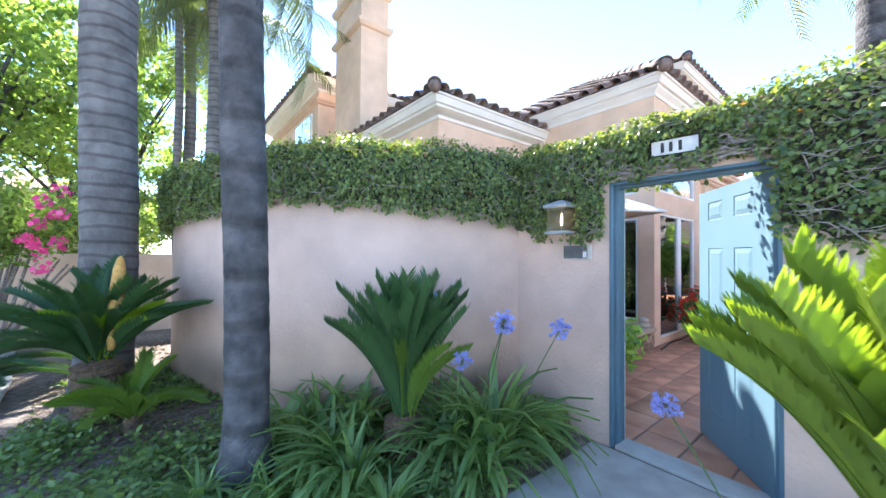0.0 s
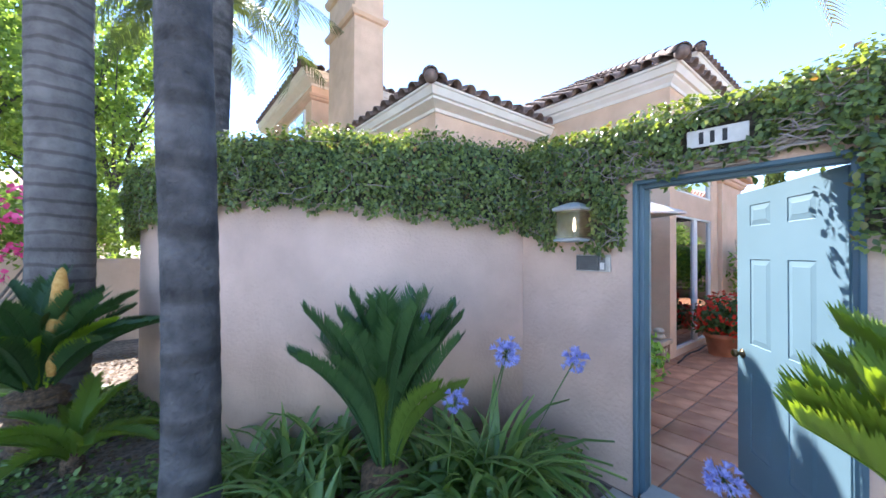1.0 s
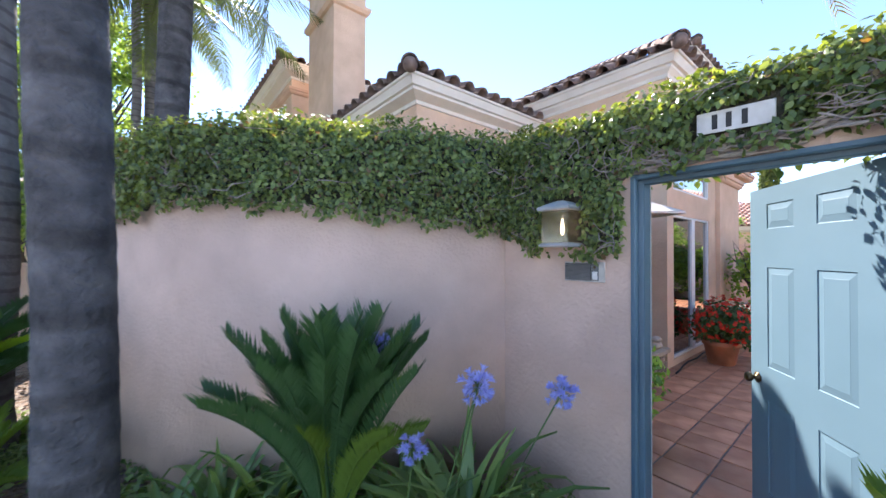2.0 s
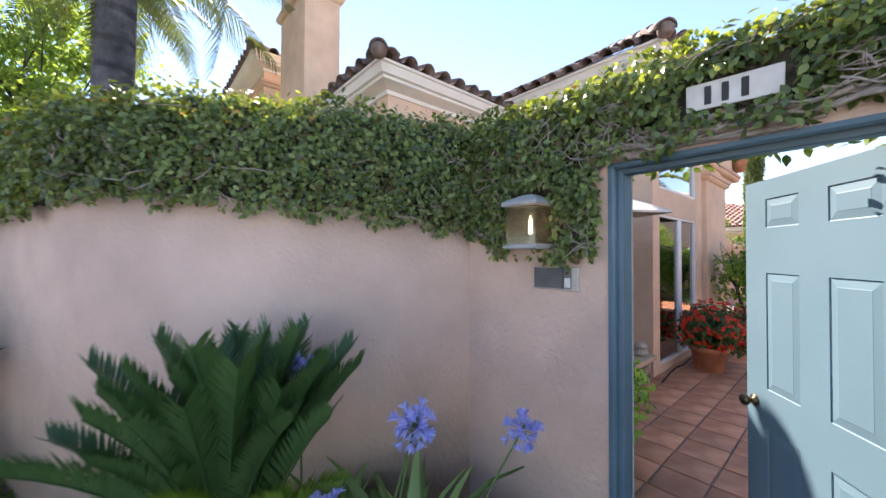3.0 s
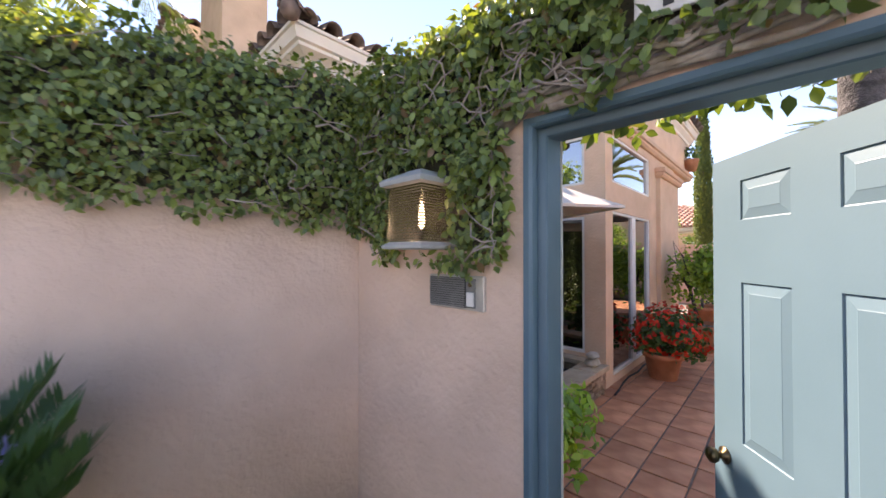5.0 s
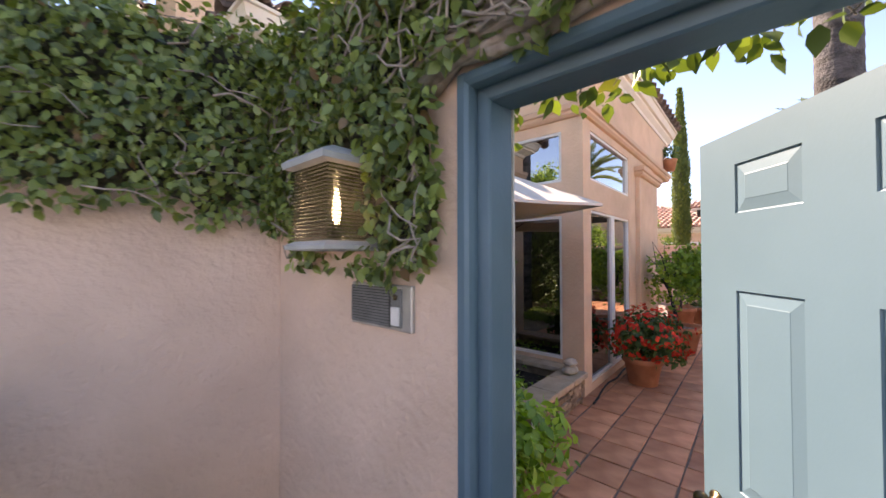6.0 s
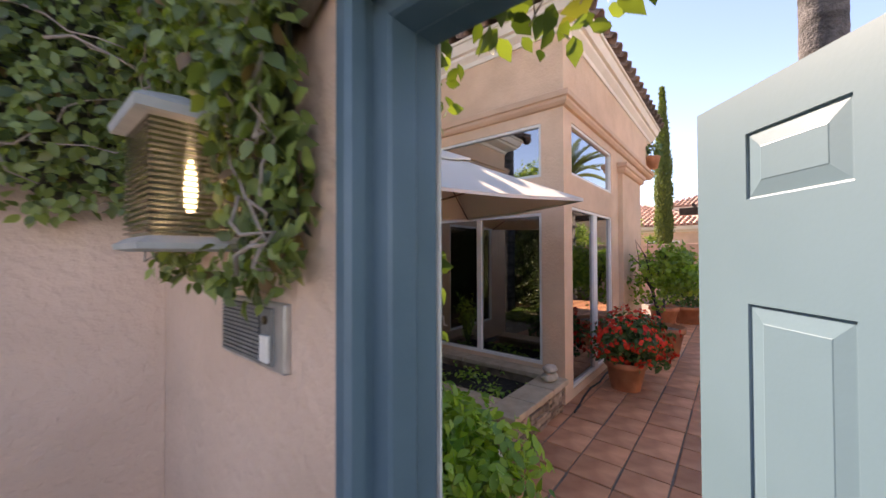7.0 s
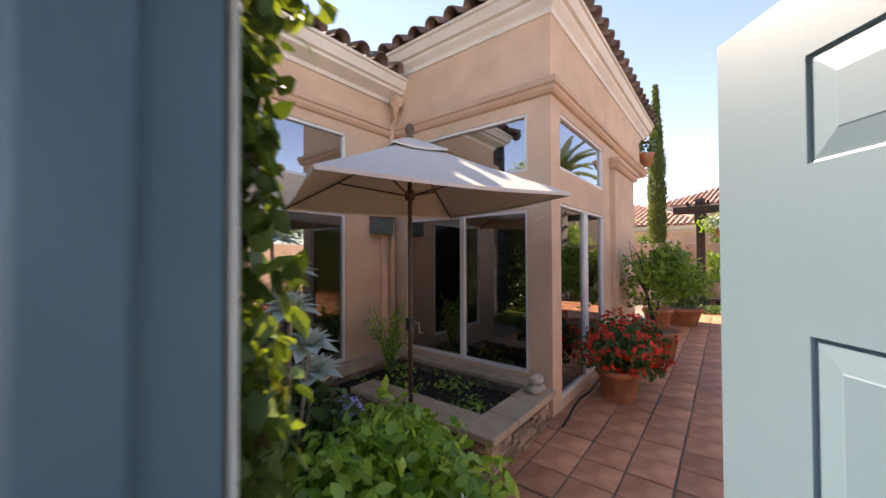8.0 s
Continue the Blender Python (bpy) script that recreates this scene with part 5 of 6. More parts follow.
def cloth(bm, z0, z1, r, t0=0.0, drop=0.09, nt=7, na=48):
    rows = [[bm.verts.new(canopy_point(2 * math.pi * k / na + ROT, max(0.012, t0 + (1 - t0) * i / nt), z0, z1, r)) for k in range(na)] for i in range(nt + 1)]
    rows.append([bm.verts.new(v.co + Vector((0, 0, -drop)) + 0.004 * Vector((math.cos(k), math.sin(k), 0))) for k, v in enumerate(rows[-1])])
    for a, b in zip(rows, rows[1:]):
        for k in range(na):
            bm.faces.new((a[k], a[(k + 1) % na], b[(k + 1) % na], b[k]))
    return bm


cnp = part("canopy", cloth(bmesh.new(), HUB, RIM, RAD, 0.10, 0.025), CANVAS, um, "beige canvas canopy")
cnp.modifiers.new("cloth", "SOLIDIFY").thickness = 0.004
vt = part("vent", cloth(bmesh.new(), HUB + 0.025, HUB - 0.115, 0.36, 0.0, 0.015, 4), CANVAS, cnp, "scalloped canvas vent cap")
vt.modifiers.new("cloth", "SOLIDIFY").thickness = 0.004
for k in range(NR):
    a = ROT + 2 * math.pi * k / NR
    e = canopy_point(a + 1e-4, 1.0, HUB, RIM, RAD) - Vector((0, 0, 0.02))
    q = canopy_point(a + 1e-4, 0.55, HUB, RIM, RAD) - Vector((0, 0, 0.03))
    rb = part("rib", tube(bmesh.new(), [(0.04 * math.cos(a), 0.04 * math.sin(a), HUB - 0.05), q, e], 0.010, 0.008, 6), POLEW, um)
    part("strut", tube(bmesh.new(), [(0.04 * math.cos(a), 0.04 * math.sin(a), 2.25), q], 0.009, 0.008, 6), POLEW, rb)
part("crank_box", boxm(-0.035, -0.03, 1.02, 0.035, 0.03, 1.14, bevel=0.01), DARKM, um)
part("crank_handle", tube(bmesh.new(), [(0.03, -0.02, 1.09), (0.06, -0.05, 1.09), (0.06, -0.06, 1.0), (0.07, -0.09, 1.0)], 0.007, seg=8), STEEL, um, "small metal crank")

# ---- raised planter ----
pl = thing("raised_planter")
tagged(pl, "raised stone planter with sandstone coping along the glass", "planter")
CAPH = 0.36
part("core", boxm(5.24, 2.42, 0.0, 6.34, 2.58, 0.30), LEDGE, pl)
part("core", boxm(5.24, 2.58, 0.0, 5.42, 4.0, 0.30), LEDGE, pl)
part("core", boxm(6.37, 2.58, 0.0, 6.538, 4.70, 0.30), LEDGE, pl)
part("core", boxm(5.1, 4.56, 0.0, 6.37, 4.818, 0.30), LEDGE, pl)
caps_xy = []
for x0, x1 in ((5.16, 5.56), (5.565, 5.97), (5.975, 6.38)):
    caps_xy.append((x0, 2.33, x1, 2.63))
for y0, y1 in ((2.635, 3.10), (3.105, 3.60), (3.605, 4.02)):
    caps_xy.append((5.16, y0, 5.48, y1))
for y0, y1 in ((2.635, 3.15), (3.155, 3.70), (3.705, 4.25), (4.255, 4.80)):
    caps_xy.append((6.32, y0, 6.535, y1))
for x0, x1 in ((5.15, 5.72), (5.725, 6.315)):
    caps_xy.append((x0, 4.47, x1, 4.81))
for x0, y0, x1, y1 in caps_xy:
    part("coping_stone", boxm(x0, y0, 0.30, x1, y1, CAPH + random.uniform(-0.003, 0.003), bevel=0.012), CAPST, pl)
random.seed(11)
for face in ("south", "west"):
    z = 0.0
    while z < 0.29:
        hgt = min(random.uniform(0.028, 0.06), 0.298 - z)
        u, end = (5.22, 6.36) if face == "south" else (2.40, 4.0)
        while u < end - 0.02:
            ln = min(random.uniform(0.09, 0.26), end - u)
            d = random.uniform(0.015, 0.045)
            if face == "south":
                sb = boxm(u + 0.003, 2.42 - d, z + 0.002, u + ln - 0.003, 2.425, z + hgt - 0.002, bevel=0.005)
            else:
                sb = boxm(5.24 - d, u + 0.003, z + 0.002, 5.245, u + ln - 0.003, z + hgt - 0.002, bevel=0.005)
            part("ledge_stone", sb, LEDGE, pl)
            u += ln
        z += hgt
tagged(obj("planter_soil", boxm(5.42, 2.58, -0.01, 6.37, 4.56, 0.20), DAMP), "dark damp soil inside the raised planter", "soil", kind="stuff")
n = 700
P0 = np.column_stack([rng.uniform(5.5, 6.3, n), rng.uniform(2.66, 4.45, n), 0.21 + 0.10 * rng.uniform(0, 1, n)])
P0 = P0[(np.sin(P0[:, 0] * 9) * np.sin(P0[:, 1] * 7) + rng.normal(0, 0.3, len(P0))) > 0.1]
v, f = leaf_arrays(P0, np.tile((0, 0, 1.0), (len(P0), 1)), 0.06, spread=0.6, droop=0)
tagged(npmesh("bedding_plants", v, f, BUSHL), "low green bedding plants in the planter", "plants", kind="stuff")
# carved stone on the coping
st = thing("stone_ornament", 6.20, 2.47, CAPH)
tagged(st, "small carved stone ornament on the planter's corner", "ornament")
for z0, rx, ry, rz, m in ((0.045, 0.115, 0.085, 0.05, pose(0, 0, 0)), (0.125, 0.105, 0.075, 0.042, pose(0.01, 0.0, 0.0, 0, 0, 15))):
    b = bmesh.new()
    bmesh.ops.create_icosphere(b, subdivisions=3, radius=1.0)
    for v_ in b.verts:
        k = 1 + 0.14 * noise.noise(v_.co * 2.1 + Vector((z0 * 40, 0, 0)))
        v_.co = m @ Vector((v_.co.x * rx * k, v_.co.y * ry * k, z0 + max(v_.co.z * rz * k, -0.045)))
    part("carved_block", b, STONEG, st, smooth=True)

# ---- utility box, hose ----
ub = thing("wall_box", 6.27, 4.815, 1.99)
tagged(ub, "small teal and grey box fixed to the house wall", "wall box")
part("case", boxm(-0.19, -0.10, 0.0, 0.17, 0.003, 0.24, bevel=0.01), GRILL, ub)
part("cover", boxm(-0.17, -0.115, 0.02, 0.15, -0.10, 0.20, bevel=0.006), mat("teal_cover", (0.08, 0.13, 0.11), (0.11, 0.17, 0.15), 8, 0.4, 0.05), ub, "teal front cover")
part("hood", boxm(-0.20, -0.13, 0.235, 0.18, 0.003, 0.255, bevel=0.005), GRILL, ub)
part("conduit", tube(bmesh.new(), [(0.0, -0.03, 0.0), (0.0, -0.03, -1.64)], 0.012, seg=8), PEACH, ub)
hs = bmesh.new()
tube(hs, [(6.40, 2.28, 0.012), (6.62, 2.30, 0.012), (6.9, 2.34, 0.012), (7.2, 2.36, 0.014), (7.5, 2.33, 0.012), (7.9, 2.36, 0.012), (8.5, 2.34, 0.012)], 0.012, seg=8)
tagged(obj("garden_hose", hs, BLACK, True), "black irrigation hose lying along the house wall", "hose")


# ---- pots and plants ----
def pot(parent, r, h, k=0.72, round_=True):
    w = 0.018
    prof = [(r * k * 0.96, 0.0), (r * k, 0.01), (r * 0.95, h * 0.80), (r * 0.96, h * 0.80), (r * 1.05, h * 0.81), (r * 1.06, h * 0.985), (r * 1.04, h), (r * 1.04 - w, h), (r * 0.95 - w, h * 0.86), (0.01, h * 0.86)]
    part("pot", lathe(bmesh.new(), prof, 32), POTC, parent, "terracotta pot", True)
    part("soil", lathe(bmesh.new(), [(r * 0.9, h * 0.862), (r * 0.85, h * 0.885), (0.01, h * 0.89)], 20), SOIL, parent)


def leafy(parent, centre, radii, n, size, material, name="foliage", shell=0.6, lump=0.2, droop=0.2, spread=0.7, width=1.0):
    p, d = ball_points(n, centre, radii, shell, lump)
    v, f = leaf_arrays(p, d + np.array([0, 0, 0.3]), size, spread=spread, droop=droop, width=width)
    return npmesh(name, v, f, material, parent)


rp = thing("potted_flowers", 7.52, 2.02, 0)
tagged(rp, "red impatiens spilling over a terracotta pot", "potted plant")
pot(rp, 0.235, 0.36)
leafy(rp, (0.06, -0.05, 0.62), (0.50, 0.44, 0.32), 1500, 0.075, DARKL)
leafy(rp, (0.30, -0.22, 0.42), (0.24, 0.22, 0.22), 260, 0.07, DARKL)
p, d = ball_points(260, (0.06, -0.05, 0.63), (0.52, 0.46, 0.34), 0.10, 0.2)
p2, d2 = ball_points(30, (0.30, -0.22, 0.42), (0.25, 0.23, 0.23), 0.1, 0.2)
PP, DD = [], []
for c, dd in zip(np.concatenate([p, p2]), np.concatenate([d, d2])):
    PP.append(np.tile(c, (5, 1)) + rng.normal(0, 0.006, (5, 3)))
    DD.append(np.tile(dd, (5, 1)))
v, f = leaf_arrays(np.concatenate(PP), np.concatenate(DD), 0.042, spread=0.25, droop=0, width=1.7)
npmesh("blossoms", v, f, REDF, rp)["label"] = "bright red blossoms"
b = bmesh.new()
for i in range(16):
    a = random.uniform(0, 6.28)
    tube(b, [(0, 0, 0.3), (0.15 * math.cos(a), 0.15 * math.sin(a), 0.45), (0.32 * math.cos(a), 0.30 * math.sin(a), 0.6)], 0.006, 0.003, 5)
part("stems", b, STEMG, rp)

cp = thing("potted_citrus", 9.58, 1.90, 0)
tagged(cp, "citrus tree in a large terracotta pot against the house", "potted tree")
pot(cp, 0.33, 0.48)
b = bmesh.new()
ends = branchy(b, (0, 0, 0.4), 1.5, 0.035, 6, 0.5)
part("trunk", b, BARKD, cp, smooth=True)
for cx, cy, cz, r in ((-0.2, 0.05, 1.45, 0.42), (0.1, -0.22, 1.35, 0.42), (0.0, 0.1, 1.15, 0.5), (0.2, -0.45, 1.25, 0.35), (-0.1, -0.2, 1.65, 0.3)):
    leafy(cp, (cx, cy, cz), (r, r, r * 0.8), 420, 0.085, CITR)

bp_ = thing("potted_shrub", 13.2, 1.85, 0)
tagged(bp_, "round green shrub in a low terracotta bowl", "potted plant")
pot(bp_, 0.42, 0.42)
leafy(bp_, (0, 0, 0.72), (0.58, 0.55, 0.38), 1100, 0.075, DARKL)
pot3 = thing("potted_tree", 12.4, 2.25, 0)
tagged(pot3, "leafy citrus tree in a terracotta pot by the end wall", "potted tree")
pot(pot3, 0.30, 0.45)
b = bmesh.new()
branchy(b, (0, 0, 0.4), 1.3, 0.03, 5, 0.4)
part("trunk", b, BARKD, pot3, smooth=True)
leafy(pot3, (0.1, -0.2, 1.3), (0.65, 0.6, 0.48), 1400, 0.085, CITR)

# gardenia bushes in pots just inside the gate
for x, y, k in ((4.08, 2.25, 0.98), (4.55, 2.70, 0.62)):
    gb_ = thing("potted_gardenia", x, y, 0)
    tagged(gb_, "glossy green gardenia bush in a terracotta pot", "potted plant", group="potted gardenias")
    pot(gb_, 0.22, 0.34)
    b = bmesh.new()
    for i in range(14):
        a, q = random.uniform(0, 6.28), random.uniform(0.1, 0.4)
        tube(b, [(0, 0, 0.28), (q * 0.5 * math.cos(a), q * 0.5 * math.sin(a), 0.55), (q * math.cos(a), q * math.sin(a), 0.62 * k)], 0.008, 0.004, 5)
    part("stems", b, WOODY, gb_)
    for cx, cy, cz, r in ((0, 0, 0.62 * k, 0.46), (0.14, -0.24, 0.58 * k, 0.32), (-0.2, 0.1, 0.62 * k, 0.34), (0.2, 0.18, 0.64 * k, 0.32), (-0.08, -0.22, 0.48 * k, 0.34)):
        leafy(gb_, (cx * k, cy * k, cz), (r * k, r * k, r * 0.72), int(560 * k), 0.088, BUSHL, droop=-0.25, spread=0.85, width=0.85)
    p, d = ball_points(6, (0, 0, 0.60 * k), (0.46 * k, 0.46 * k, 0.34 * k), 0.05, 0.1)
    v, f = leaf_arrays(np.repeat(p, 5, 0), np.repeat(d, 5, 0), 0.03, spread=0.3, droop=0, width=1.5)
    npmesh("blossoms", v, f, WHITF, gb_)["label"] = "small white blossoms"

# shrubs along the courtyard side of the street wall
sh = thing("shrub", 3.85, 3.05, 0)
tagged(sh, "dark leafy shrub with a few blue flowers beside the wall", "shrub")
b = bmesh.new()
branchy(b, (0, 0, -0.02), 0.9, 0.025, 7, 0.35)
part("branches", b, BARKD, sh)
for cx, cy, cz, r in ((0.0, 0.0, 0.65, 0.45), (0.25, 0.35, 0.60, 0.42), (0.35, -0.1, 0.45, 0.38), (0.05, 0.5, 0.85, 0.4), (0.6, 0.5, 0.4, 0.35)):
    leafy(sh, (cx, cy, cz), (r, r, r * 0.85), 460, 0.10, DARKL)
p, d = ball_points(60, (0.62, 0.05, 0.62), (0.09, 0.09, 0.08), 0.4, 0.1)
v, f = leaf_arrays(p, d, 0.045, spread=0.4, droop=0, width=1.6)
npmesh("blossoms", v, f, BLUEF, sh)["label"] = "blue flower cluster"
sv = thing("silver_shrub", 3.92, 2.88, 0)
tagged(sv, "silvery grey succulent rosettes on tall stems", "succulent")
b = bmesh.new()
V0, F0, cnt = [], [], 0
for x, y, z in ((0.0, 0.0, 1.42), (0.1, -0.02, 1.20), (0.06, 0.12, 1.62), (-0.06, 0.1, 1.80), (0.18, 0.05, 1.02)):
    tube(b, [(0, 0.05, 0.0), (x * 0.5, y * 0.5 + 0.03, z * 0.5), (x, y, z)], 0.016, 0.010, 6)
    for i in range(34):
        a, t = i * 2.4, i / 34
        el = 1.25 - 1.5 * t
        dd = np.array([math.cos(a) * math.cos(el), math.sin(a) * math.cos(el), math.sin(el)])
        s_ = np.cross(dd, (0, 0, 1.0))
        s_ /= np.linalg.norm(s_)
        u_ = np.cross(s_, dd)
        ln = 0.10 + 0.09 * t
        c0 = np.array([x, y, z])
        sh_ = LEAF * np.array([ln * 1.0, ln, ln])
        V0.append(c0 + sh_[:, 0:1] * s_ + sh_[:, 1:2] * dd + sh_[:, 2:3] * u_)
        F0.append(LEAF_F + cnt * 7)
        cnt += 1
part("stems", b, WOODY, sv)
npmesh("foliage", np.concatenate(V0), np.concatenate(F0), SILV, sv)
# feathery plant in the inner corner
fp = thing("feathery_plant", 5.95, 4.25, 0.2)
tagged(fp, "fine-leaved green plant in the planter's corner", "plant")
b = bmesh.new()
PP, DD = [], []
for i in range(20):
    a, q = random.uniform(0, 6.28), random.uniform(0.1, 0.38)
    e = Vector((q * math.cos(a), q * 0.8 * math.sin(a), random.uniform(0.45, 0.95)))
    tube(b, [(0, 0, 0), (e.x * 0.4, e.y * 0.4, e.z * 0.6), e], 0.006, 0.003, 5)
    for j in range(26):
        t = random.uniform(0.35, 1.0)
        PP.append((e.x * t * t, e.y * t * t, e.z * t))
        DD.append((random.gauss(0, 1), random.gauss(0, 1), 0.4))
part("stems", b, STEMG, fp)
v, f = leaf_arrays(np.array(PP), np.array(DD), 0.085, DIAM, DIAM_F, spread=0.5, droop=0.1, width=0.5)
npmesh("foliage", v, f, BUSHL, fp)

# agapanthus in the courtyard
for i, (x, y, z) in enumerate(((8.35, 0.86, 0.92), (8.55, 0.70, 0.88), (8.2, 0.78, 0.50), (8.75, 0.62, 0.75))):
    agapanthus_flower((x, y, z), (8.45 + 0.05 * i, 0.25, 0.0), 1.1, "pale blue agapanthus flower beside the tiled floor")
for i, (x, y) in enumerate(((8.4, 0.15), (8.8, 0.0), (8.05, 0.05))):
    agapanthus(x, y, 0.85, i * 50, i)

# ---- pergola, end hedge, hanging pot ----
pg = thing("pergola")
tagged(pg, "dark stained timber pergola by the end wall", "pergola")
for y in (1.60, -1.9):
    part("post", boxm(16.28, y - 0.11, 0, 16.50, y + 0.11, 2.95, bevel=0.012), DWOOD, pg)
    part("bracket", boxm(16.24, y - 0.15, 2.66, 16.54, y + 0.15, 2.95, bevel=0.015), DWOOD, pg)
for x in (16.20, 16.52):
    part("beam", boxm(x, -3.4, 2.955, x + 0.07, 2.3, 3.16, bevel=0.015), DWOOD, pg)
for i in range(11):
    y = -3.1 + i * 0.5
    part("rafter", boxm(15.75, y - 0.03, 3.165, 16.9, y + 0.03, 3.26, bevel=0.008), DWOOD, pg)
part("post_cap", frustum(bmesh.new(), [(16.24, 16.54, 1.45, 1.75, 3.17), (16.28, 16.50, 1.49, 1.71, 3.36), (16.3, 16.48, 1.51, 1.69, 3.40)]), DWOOD, pg)
bn = thing("garden_bench")
tagged(bn, "long low dark timber bench under the pergola", "bench")
part("seat", boxm(16.05, -3.0, 0.30, 16.45, 1.45, 0.38, bevel=0.01), DWOOD, bn)
for y in (-2.6, -0.8, 1.2):
    part("leg", boxm(16.10, y - 0.04, 0.0, 16.40, y + 0.04, 0.30), DWOOD, bn)
hd = thing("hedge")
tagged(hd, "clipped bright green hedge in front of the end wall", "hedge", kind="stuff")
n = 5200
P0 = np.column_stack([rng.uniform(16.55, 16.92, n), rng.uniform(-3.5, 1.45, n), 0.75 + 1.05 * rng.uniform(0, 1, n) ** 0.8])
P0[:, 2] += 0.12 * np.sin(P0[:, 1] * 4)
v, f = leaf_arrays(P0, np.tile((-0.8, 0, 0.5), (n, 1)), 0.10, DIAM, DIAM_F, spread=0.7, droop=0.2, width=1.3)
npmesh("leaves", v, f, CITR, hd)
bx_ = thing("planter_box", 16.74, -1.0, 0)
tagged(bx_, "weathered timber planter box below the hedge", "planter")
for i in range(22):
    part("board", boxm(-0.19, -2.5 + i * 0.227, 0.0, -0.165, -2.5 + i * 0.227 + 0.222, 0.80), CAPST, bx_)
part("box", boxm(-0.165, -2.5, 0.0, 0.2, 2.49, 0.78), SOIL, bx_)
n = 900
P0 = np.column_stack([rng.uniform(15.2, 16.0, n), rng.uniform(0.6, 2.2, n), 0.02 + 0.18 * rng.uniform(0, 1, n)])
v, f = leaf_arrays(P0, np.tile((0, 0, 1.0), (n, 1)), 0.09, spread=0.7, droop=0)
tagged(npmesh("ground_plants", v, f, DARKL), "low dark green plants at the wall's foot", "plants", kind="stuff")
hb = thing("hanging_basket", 16.0, 1.1, 2.2)
tagged(hb, "hanging pot with trailing grey-green plants under the pergola", "hanging pot")
part("pot", lathe(bmesh.new(), [(0.10, 0.0), (0.18, 0.20), (0.20, 0.22), (0.16, 0.22)], 18), POTC, hb, smooth=True)
for k in range(3):
    a = 2.1 * k
    part("chain", tube(bmesh.new(), [(0.18 * math.cos(a), 0.18 * math.sin(a), 0.21), (0, 0, 0.95)], 0.005, seg=4), DARKM, hb)
leafy(hb, (0, 0, 0.38), (0.42, 0.42, 0.24), 420, 0.09, SILV)
leafy(hb, (0, 0.2, 0.35), (0.40, 0.40, 0.30), 420, 0.09, CITR)
bkp = thing("balcony_pot", 11.6, 2.32, 3.595)
tagged(bkp, "potted plant standing on the upper ledge of the house", "potted plant")
part("pot", lathe(bmesh.new(), [(0.10, 0.0), (0.15, 0.22), (0.16, 0.26), (0.12, 0.26)], 16), POTC, bkp, smooth=True)
leafy(bkp, (0, 0, 0.42), (0.2, 0.2, 0.2), 130, 0.08, DARKL)

# ---- beyond the courtyard: cypress, neighbours, trees ----
cy = thing("cypress", 19.6, 3.17, 0)
tagged(cy, "tall slender Italian cypress beyond the end wall", "tree")
part("trunk", tube(bmesh.new(), [(0, 0, -0.1), (0, 0, 3.0), (0, 0, 8.2)], 0.07, 0.01, 8), BARKD, cy)
n = 15000
zz = rng.uniform(0.4, 8.5, n)
rr = 0.30 * np.minimum(1, (8.6 - zz) / 3.6) ** 0.8 * np.minimum(1, zz / 1.5 + 0.5) * (0.75 + 0.35 * rng.uniform(0, 1, n)) * (1 + 0.06 * np.sin(zz * 5))
aa = rng.uniform(0, 2 * math.pi, n)
P0 = np.column_stack([rr * np.cos(aa), rr * np.sin(aa), zz])
D0 = np.column_stack([np.cos(aa), np.sin(aa), np.full(n, 0.2)])
v, f = leaf_arrays(P0, D0, 0.16, DIAM, DIAM_F, spread=0.35, droop=-1.2, width=0.6)
npmesh("crown", v, f, CYPR, cy)


def neighbour(x0, y0, x1, y1, h, label, rows):
    nb = thing("neighbour_house")
    tagged(nb, label, "house")
    b = bmesh.new()
    box(b, x0 + 0.5, y0 + 0.5, 0, x1 - 0.5, y1 - 0.5, h)
    part("wall", b, PEACH, nb)
    part("eave", sweep([(x0 + 0.1, y1 - 0.1), (x0 + 0.1, y0 + 0.1), (x1 - 0.1, y0 + 0.1)], FASC(h - 0.05, 0.4)), TRIMC, nb)
    roof_sheet(nb, x0, y0, x1, y1, h + 0.22, 21, ROOFR)
    tile_side(nb, (x0, y1), (x0, y0), h + 0.23, 21, rows, ROOFR, 0, step=0.28)
    tile_side(nb, (x0, y0), (x1, y0), h + 0.23, 21, rows, ROOFR, 0, step=0.28)
    wn_ = new("window")
    wn_.parent = nb
    part("frame_panel", boxm(x0 + 0.46, y0 + 2, 1.2, x0 + 0.5, y0 + 3.6, 2.4, bevel=0.01), WHITEP, wn_)
    part("pane", boxm(x0 + 0.45, y0 + 2.08, 1.28, x0 + 0.456, y0 + 3.52, 2.32), PANEU, wn_)
    return nb


neighbour(25, 1.2, 34, 10.5, 2.95, "neighbouring house with a red clay tile roof", 14)
neighbour(31, -4.5, 41, 5.5, 4.6, "taller neighbouring house with a red tile roof", 14)
neighbour(34, -12, 44, -3, 5.8, "neighbouring stucco house further along", 12)
tree(22.5, -2.5, 3.6, 1.5, "small sunlit tree behind the end wall", 26, 200, leaf=0.12)
tree(24.5, 0.6, 2.9, 1.2, "yellow-green shrub tree behind the end wall", 20, 180, leaf=0.12)
tree(23.0, 5.8, 4.2, 1.4, "sunlit tree beside the cypress", 22, 180, leaf=0.12)
tree(20.0, -7.0, 6.0, 2.4, "leafy tree beyond the courtyard wall", 36, 220, leaf=0.15)
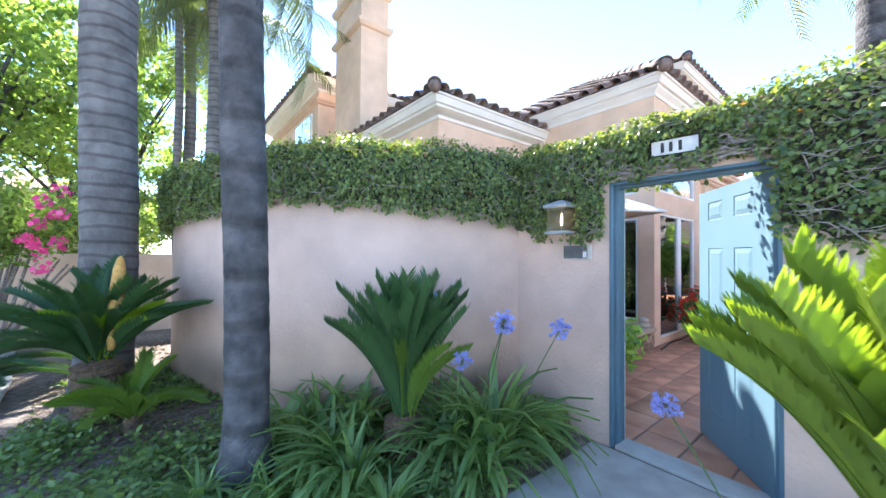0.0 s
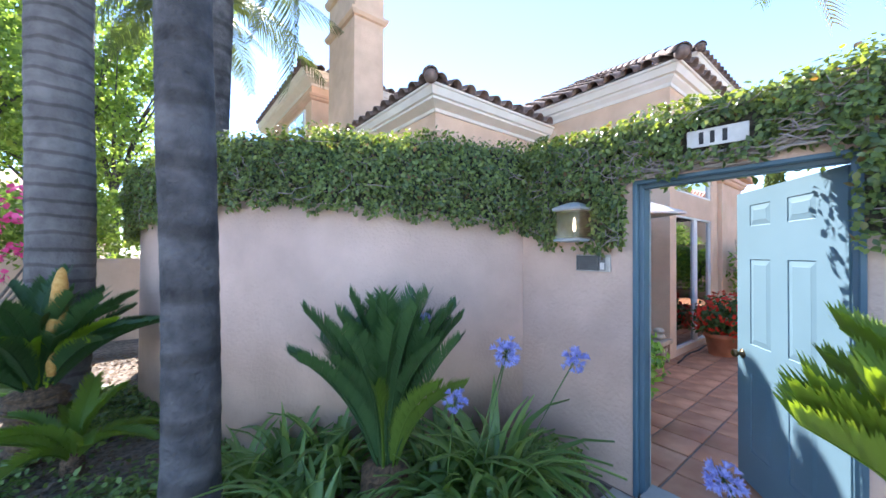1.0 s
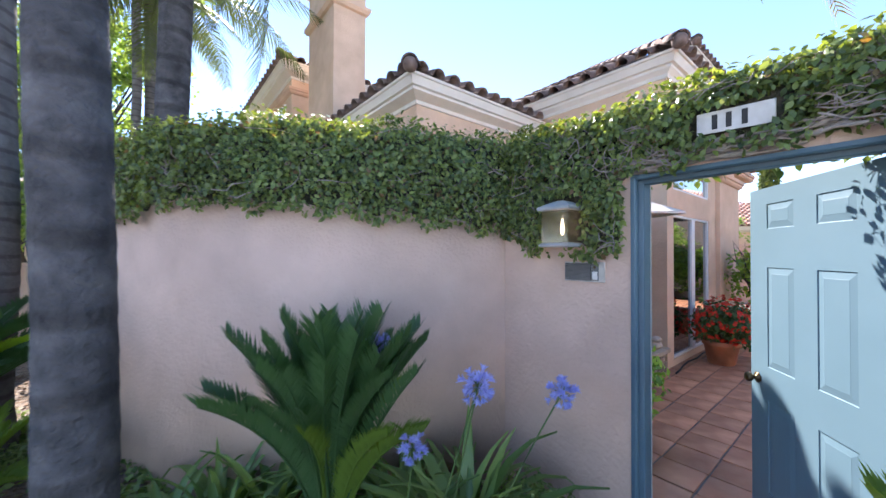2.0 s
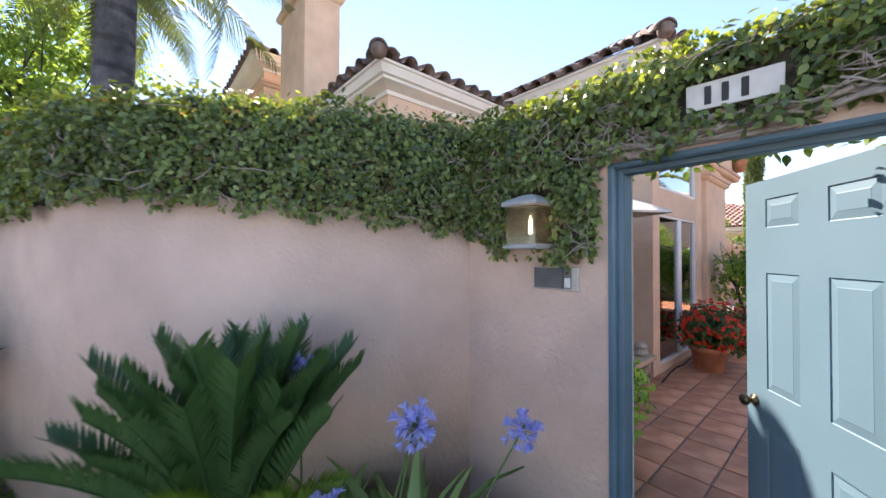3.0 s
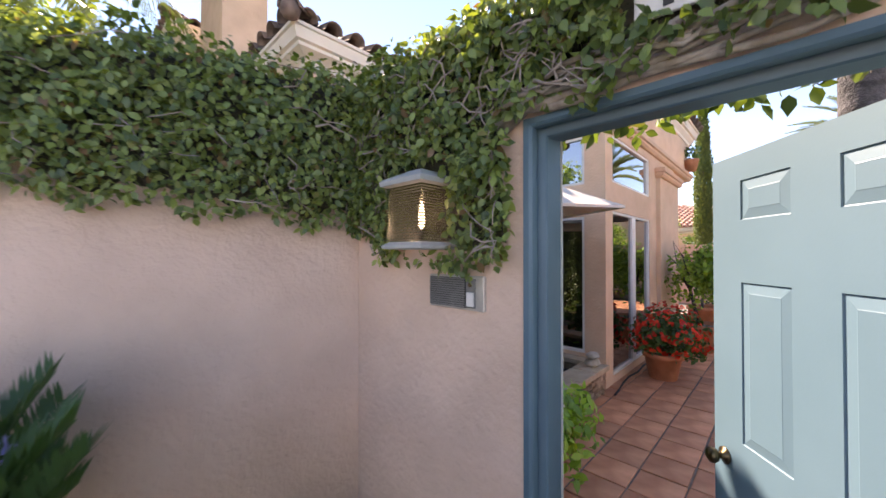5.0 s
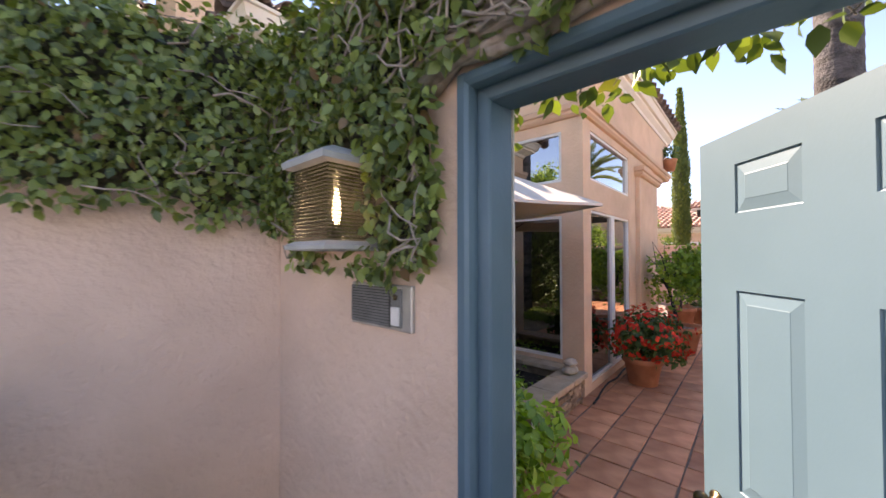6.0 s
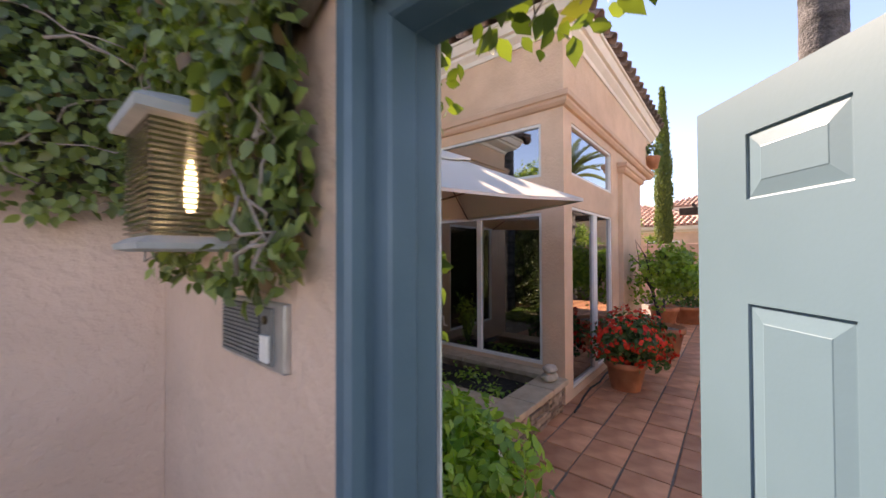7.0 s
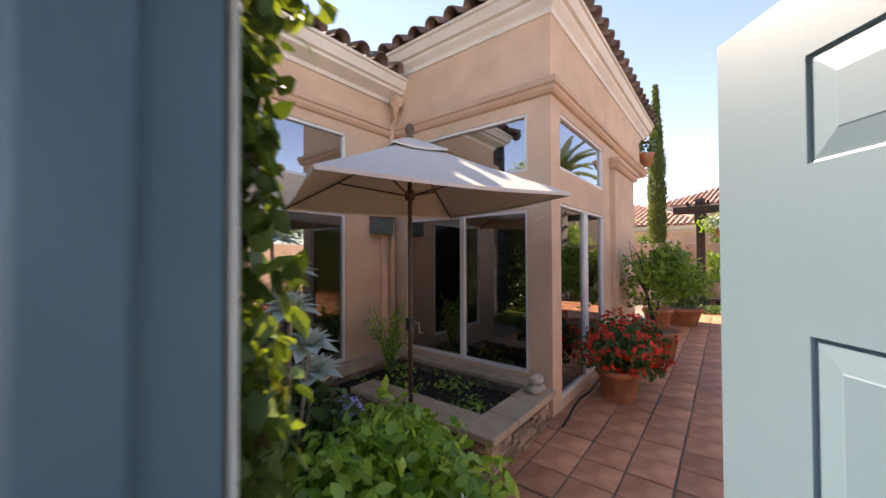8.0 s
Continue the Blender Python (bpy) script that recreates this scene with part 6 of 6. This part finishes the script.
tree(10.0, -7.5, 5.0, 2.2, "leafy tree beyond the courtyard wall", 36, 220, leaf=0.13)
tree(5.5, -6.5, 5.0, 2.2, "leafy tree beyond the courtyard wall", 36, 220, leaf=0.13)
# planting along the south side, mirrored in the low glass
for x, y, r in ((5.2, -2.6, 0.9), (7.0, -2.9, 0.8), (9.2, -2.8, 1.0), (11.5, -2.8, 0.9), (13.6, -2.7, 0.9)):
    s_ = thing("shrub", x, y, 0)
    tagged(s_, "leafy green shrub against the courtyard's south wall", "shrub", group="south shrubs")
    b = bmesh.new()
    branchy(b, (0, 0, -0.02), 1.1, 0.03, 6, 0.4)
    part("branches", b, BARKD, s_)
    leafy(s_, (0, 0, 0.9), (r * 0.75, r * 0.7, r * 0.85), 1100, 0.10, CITR)

# ---- floor tiles, 30 cm terracotta on a 32.8 cm grid ----
TV = bmesh.new()
box(TV, -0.157, -0.157, -0.02, 0.157, 0.157, 0.0, bevel=0.007)
first = None
PT, cnt = 0.328, 0
rest = []
for i in range(-10, 33):
    for j in range(-19, 13):
        x, y = 6.32 + (i + 0.5) * PT, 0.985 + (j + 0.5) * PT
        if x < 3.2 or x > 15.9 or y < -3.5 or (y > 2.5 and x > 5.1) or y > 4.7:
            continue
        m = Matrix.Translation((x + random.uniform(-0.004, 0.004), y + random.uniform(-0.004, 0.004), random.uniform(-0.0025, 0.0015))) @ pose(0, 0, 0, random.uniform(-0.25, 0.25), random.uniform(-0.25, 0.25), random.uniform(-0.5, 0.5))
        if 4.3 < x < 13.2 and 0.0 < y < 2.3:
            if first is None:
                first = part("floor_tile", TV, TERRA, slab)
                first.matrix_basis = m
            else:
                share("floor_tile", first, m, slab)
        else:
            rest.append(np.array(m))
me = first.data
tv = np.array([v_.co[:] for v_ in me.vertices])
me.calc_loop_triangles()
tf = np.array([t.vertices[:] for t in me.loop_triangles])
VV = np.concatenate([tv @ M[:3, :3].T + M[:3, 3] for M in rest])
FF = np.concatenate([tf + k * len(tv) for k in range(len(rest))])
tagged(npmesh("floor_tiles", VV, FF, TERRA, slab), kind="stuff")
